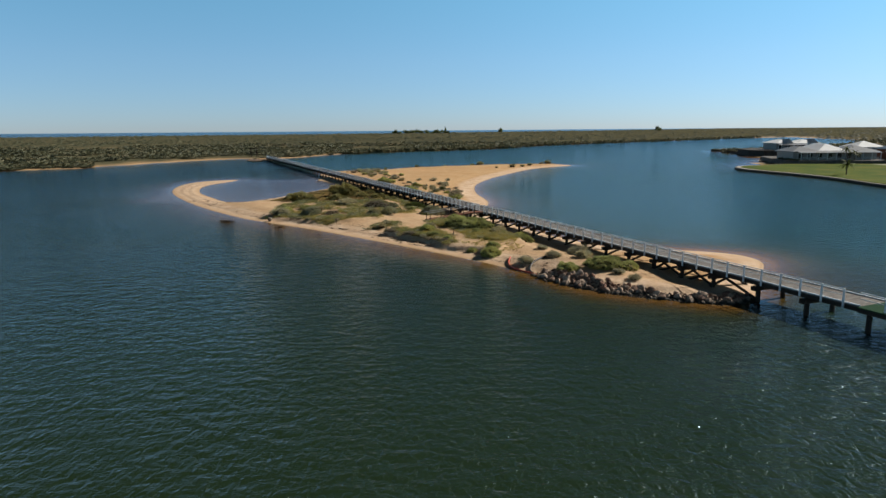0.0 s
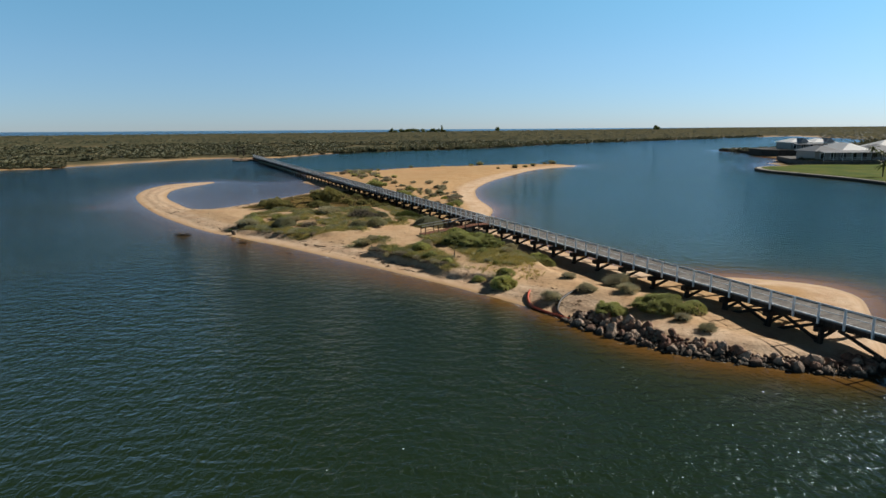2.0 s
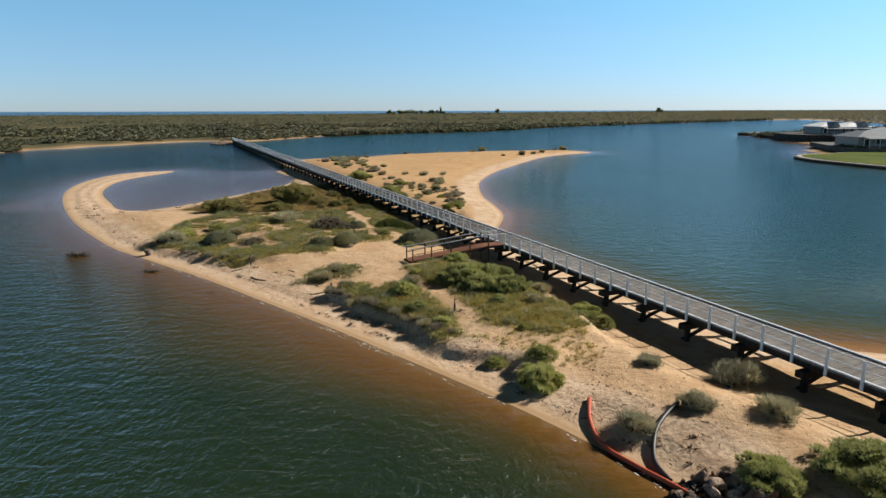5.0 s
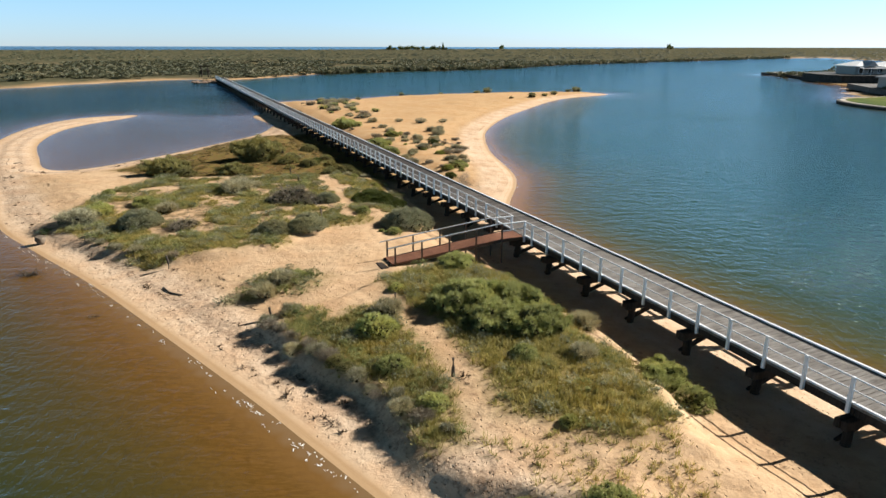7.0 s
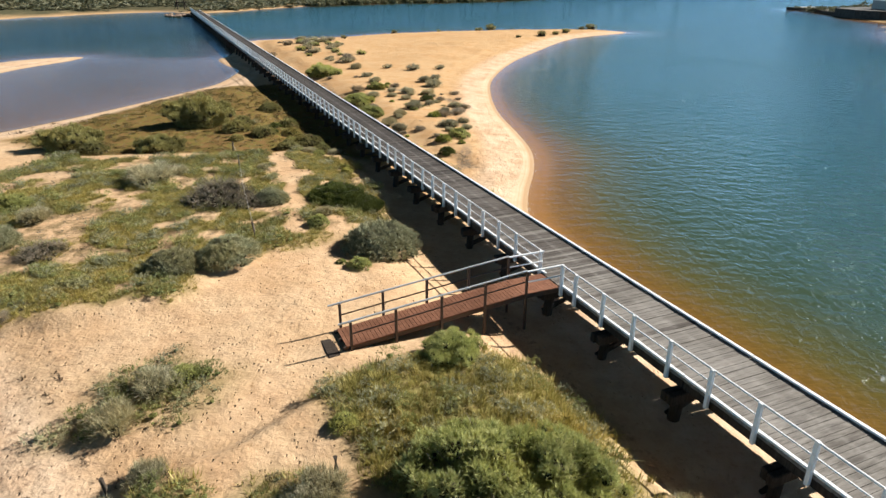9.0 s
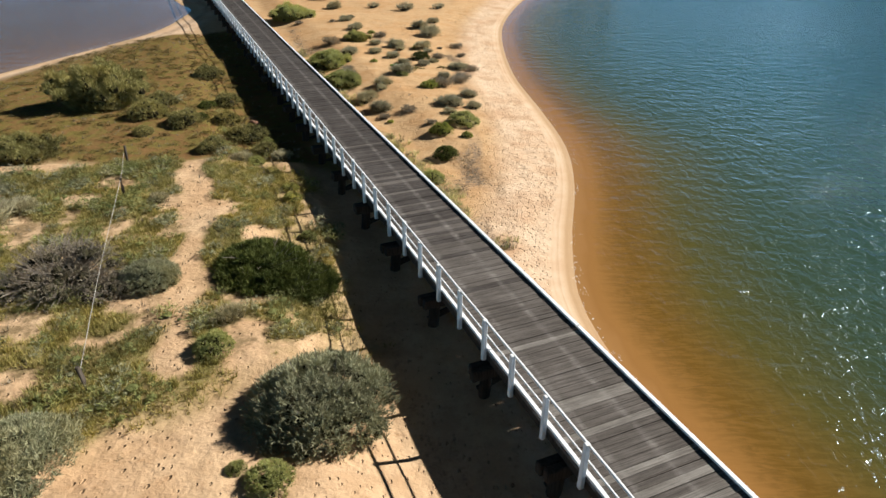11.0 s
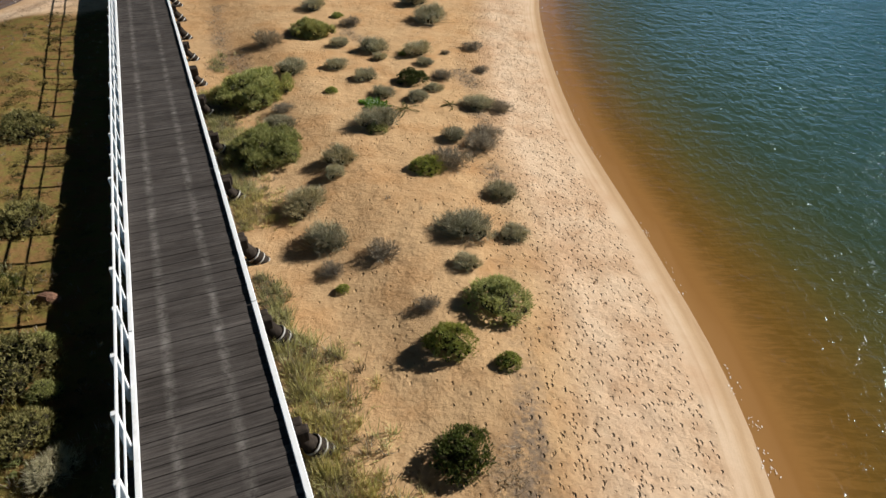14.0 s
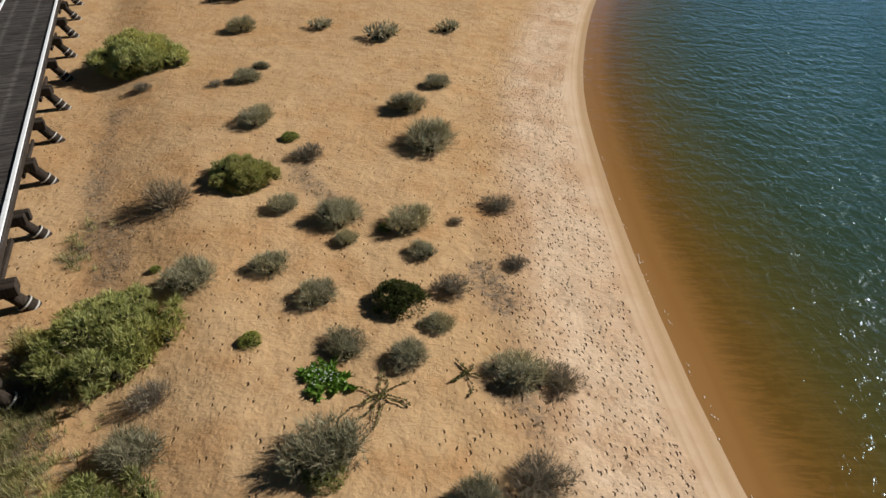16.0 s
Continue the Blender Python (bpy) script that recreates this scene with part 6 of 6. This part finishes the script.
tagged(prism("driveway", [(128, 203), (150, 198), (160, 176), (150, 170), (138, 186)], 0.66, 0.73, PAVING), "pale paved drive beside a lawn", "paving", kind="structure")


def hip_roof(parent, x0, y0, x1, y1, z, rise, material, over=0.6):
    """A hipped roof with eaves and a fascia."""
    x0, y0, x1, y1 = x0 - over, y0 - over, x1 + over, y1 + over
    wide, deep = x1 - x0, y1 - y0
    k = min(wide, deep) / 2
    if wide >= deep:
        ridge = [(x0 + k, (y0 + y1) / 2, z + rise), (x1 - k + 0.01, (y0 + y1) / 2, z + rise)]
    else:
        ridge = [((x0 + x1) / 2, y0 + k, z + rise), ((x0 + x1) / 2, y1 - k + 0.01, z + rise)]
    v = [(x0, y0, z), (x1, y0, z), (x1, y1, z), (x0, y1, z), *ridge, (x0, y0, z - 0.22), (x1, y0, z - 0.22), (x1, y1, z - 0.22), (x0, y1, z - 0.22)]
    if wide >= deep:
        f = [(0, 1, 5, 4), (1, 2, 5), (2, 3, 4, 5), (3, 0, 4)]
    else:
        f = [(0, 1, 4), (1, 2, 5, 4), (2, 3, 5), (3, 0, 4, 5)]
    f += [(6, 7, 1, 0), (7, 8, 2, 1), (8, 9, 3, 2), (9, 6, 0, 3), (9, 8, 7, 6)]
    return part("roof", mesh_of("roof", v, f, material), None, parent)


def house(label, blocks, base, wall_mat, roof_mats, veranda=None, wins=()):
    top = empty("house", Matrix.Identity(4), label=label, category="house", group="houses on the far shore")
    for i, (x0, y0, x1, y1, hh, rise) in enumerate(blocks):
        part("wall", boxm((x0, y0, base - 0.3), (x1, y1, base + hh), 0.02), wall_mat, top)
        hip_roof(top, x0, y0, x1, y1, base + hh + 0.22, rise, roof_mats[i % len(roof_mats)])
    for x, y, w, z0, z1 in wins:
        wn_ = part("window", boxm((x, y - 0.05, base + z0), (x + w, y + 0.2, base + z1), 0.01), WHITE, top)
        part("pane", boxm((x + 0.08, y - 0.09, base + z0 + 0.08), (x + w - 0.08, y - 0.045, base + z1 - 0.08)), GLASS, wn_)
    if veranda:
        x0, x1, y, z = veranda
        n = max(2, int((x1 - x0) / 2.6))
        for i in range(n + 1):
            x = x0 + (x1 - x0) * i / n
            part("veranda_post", boxm((x - 0.07, y - 0.07, base - 0.1), (x + 0.07, y + 0.07, z), 0.01), WHITE, top)
        part("veranda_roof", mesh_of("veranda_roof", [(x0 - 0.3, y - 0.3, z), (x1 + 0.3, y - 0.3, z), (x1 + 0.3, y + 3.0, z + 0.55), (x0 - 0.3, y + 3.0, z + 0.55), (x0 - 0.3, y - 0.3, z - 0.15), (x1 + 0.3, y - 0.3, z - 0.15), (x1 + 0.3, y + 3.0, z + 0.4), (x0 - 0.3, y + 3.0, z + 0.4)],
                                             [(0, 1, 2, 3), (7, 6, 5, 4), (0, 4, 5, 1), (1, 5, 6, 2), (2, 6, 7, 3), (3, 7, 4, 0)], GREYROOF), None, top)
        part("balustrade", beam((x0, y, base + 0.95), (x1, y, base + 0.95), 0.06, 0.08), WHITE, top)
        part("balustrade", beam((x0, y, base + 0.5), (x1, y, base + 0.5), 0.03, 0.04), WHITE, top)
    return top


row = lambda x0, x1, y, z0=0.4, z1=2.2, w=1.6, gap=1.5: [(x0 + i * (w + gap), y, w, z0, z1) for i in range(int((x1 - x0) / (w + gap)))]
house("long pale house with grey hipped roofs and a white veranda", [(110.5, 215, 118, 226, 2.5, 1.6), (118.01, 214, 127, 230, 2.6, 2.3), (127.01, 214.5, 137, 226, 2.5, 1.9)], 1.6, RENDER, [GREYROOF, LIGHTROOF, GREYROOF], (111, 136, 210.8, 4.05), row(111.5, 136, 213.9))
house("small open pavilion with a pale grey roof beside a house", [(139.5, 208.5, 144, 213, 2.5, 1.3)], 1.6, RENDER, [LIGHTROOF], None, row(139.8, 144, 208.4, 0.1, 2.2, 1.2, 0.4))
white_house = house("two-storey white house on a dark rock wall", [(135.5, 280, 144, 292, 2.6, 1.5), (144.01, 279, 153, 291, 2.5, 1.5)], 2.6, RENDER, [LIGHTROOF, LIGHTROOF], (136, 152, 276.5, 4.7), row(136, 152, 278.9))
for x in (138.2, 148.4):
    part("gable", mesh_of("gable", [(x, 278.2, 5.5), (x + 3.6, 278.2, 5.5), (x + 1.8, 278.2, 7.1), (x, 284.5, 5.5), (x + 3.6, 284.5, 5.5), (x + 1.8, 284.5, 7.1)], [(0, 1, 2), (5, 4, 3), (0, 2, 5, 3), (2, 1, 4, 5), (1, 0, 3, 4)], GREYROOF), None, white_house, "dark grey gable over a veranda")
house("pale house with a broad light hipped roof", [(149, 246, 159, 256, 2.8, 2.2)], 1.6, RENDER, [LIGHTROOF], None, row(150, 158, 245.9))
house("red-brown brick house with a blue-grey roof", [(144, 214, 156, 226, 3.0, 2.6), (156.01, 210, 172, 224, 3.0, 2.6)], 1.6, BRICK, [BLUEROOF, BLUEROOF], None, row(145, 170, 209.9))
house("house with a blue-grey roof behind others", [(163, 232, 180, 246, 3.2, 3.0)], 1.2, RENDER, [BLUEROOF])


def palm(x, y, z, tall, label):
    top = empty("palm_tree", Matrix.Translation((x, y, z)), label=label, category="palm tree", group="palms on the far shore")
    part("trunk", rod([(0, 0, -0.3), (0.05, 0, tall * 0.5), (0.12, 0.05, tall)], 0.16, 8, 0.7, 0.1, int(x)), DRIFT, top)
    quads = []
    for i in range(22):
        a, el = i * 2.4, rgv.uniform(-0.5, 1.1)
        p = np.array([0.12, 0.05, tall])
        d = np.array([math.cos(a) * math.cos(el), math.sin(a) * math.cos(el), math.sin(el)])
        for seg in range(5):
            e = p + d * 0.42
            side = unit(np.cross(d, [0, 0, 1.0])) * 0.26 * (1 - seg / 6)
            quads += [[p, p + side - [0, 0, 0.08], e + side * 0.8 - [0, 0, 0.1], e], [p, p - side - [0, 0, 0.08], e - side * 0.8 - [0, 0, 0.1], e]]
            p, d = e, unit(d - np.array([0, 0, 0.22]))
    part("crown", soup("crown", quads, LEAF["dark"]), None, top)


palm(124.5, 209.9, 1.6, 3.6, "palm tree in front of a veranda")
palm(127.0, 209.6, 1.6, 2.6, "short palm in front of a veranda")
palm(96.5, 160.5, 0.7, 2.6, "small palm tree standing on a lawn")
# garden shrubs by the far houses
quads = []
for _ in range(90):
    x, y = rgv.uniform(126, 150), rgv.uniform(296, 330)
    quads.append(near_clump[rgv.randint(6)] * rgv.uniform(0.5, 1.3) + np.array([x, y, 1.1]))
for _ in range(40):
    x, y = rgv.uniform(108.5, 110.5), rgv.uniform(210, 222)
    quads.append(near_clump[rgv.randint(6)] * rgv.uniform(0.3, 0.7) + np.array([x, y, 1.55]))
for _ in range(700):
    x, y = rgv.uniform(165, 420), rgv.uniform(210, 520)
    if shore_distance(np.array([x]), np.array([y]), main_line)[0] > 4:
        quads.append(near_clump[rgv.randint(6)] * rgv.uniform(0.8, 2.2) + np.array([x, y, 1.0]))
tagged(new("garden_shrubs", soup("garden_shrubs", np.concatenate(quads), LEAF["scrub"])), "dark garden shrubs round the far houses", "bushes", kind="stuff")


# trees that stand up on the horizon
def far_tree(x, y, tall, wide):
    z = float(land(np.array([x]), np.array([y]))[0][0])
    top = empty("tree", Matrix.Translation((x, y, z)), label="dark distant tree rising over low scrub", category="tree", group="trees on the horizon")
    part("trunk", rod([(0, 0, -0.5), (0.2, 0, tall * 0.35), (0.1, 0.2, tall * 0.7)], 0.35, 7, 0.5), DRIFT, top)
    cs = lobed(rgv, 8, 1.0)
    q = np.concatenate([core(rgv, cs, 4, 6), leafy(rgv, 110, 3, 0.16, cs, 0.25)[0]]) * (wide, wide, tall * 0.75) + np.array([0, 0, tall * 0.25])
    part("crown", soup("crown", q, LEAF["dark"]), None, top)


for i in range(22):
    x = -150 + 118 * (i / 21) + rgv.normal(0, 2)
    far_tree(x, 1440 + rgv.normal(0, 20), rgv.uniform(5, 10), rgv.uniform(4, 8))
far_tree(-37, 1440, 15, 3)
far_tree(84, 1430, 11, 6)
far_tree(425, 1440, 12, 6)
far_tree(431, 1445, 9, 6)
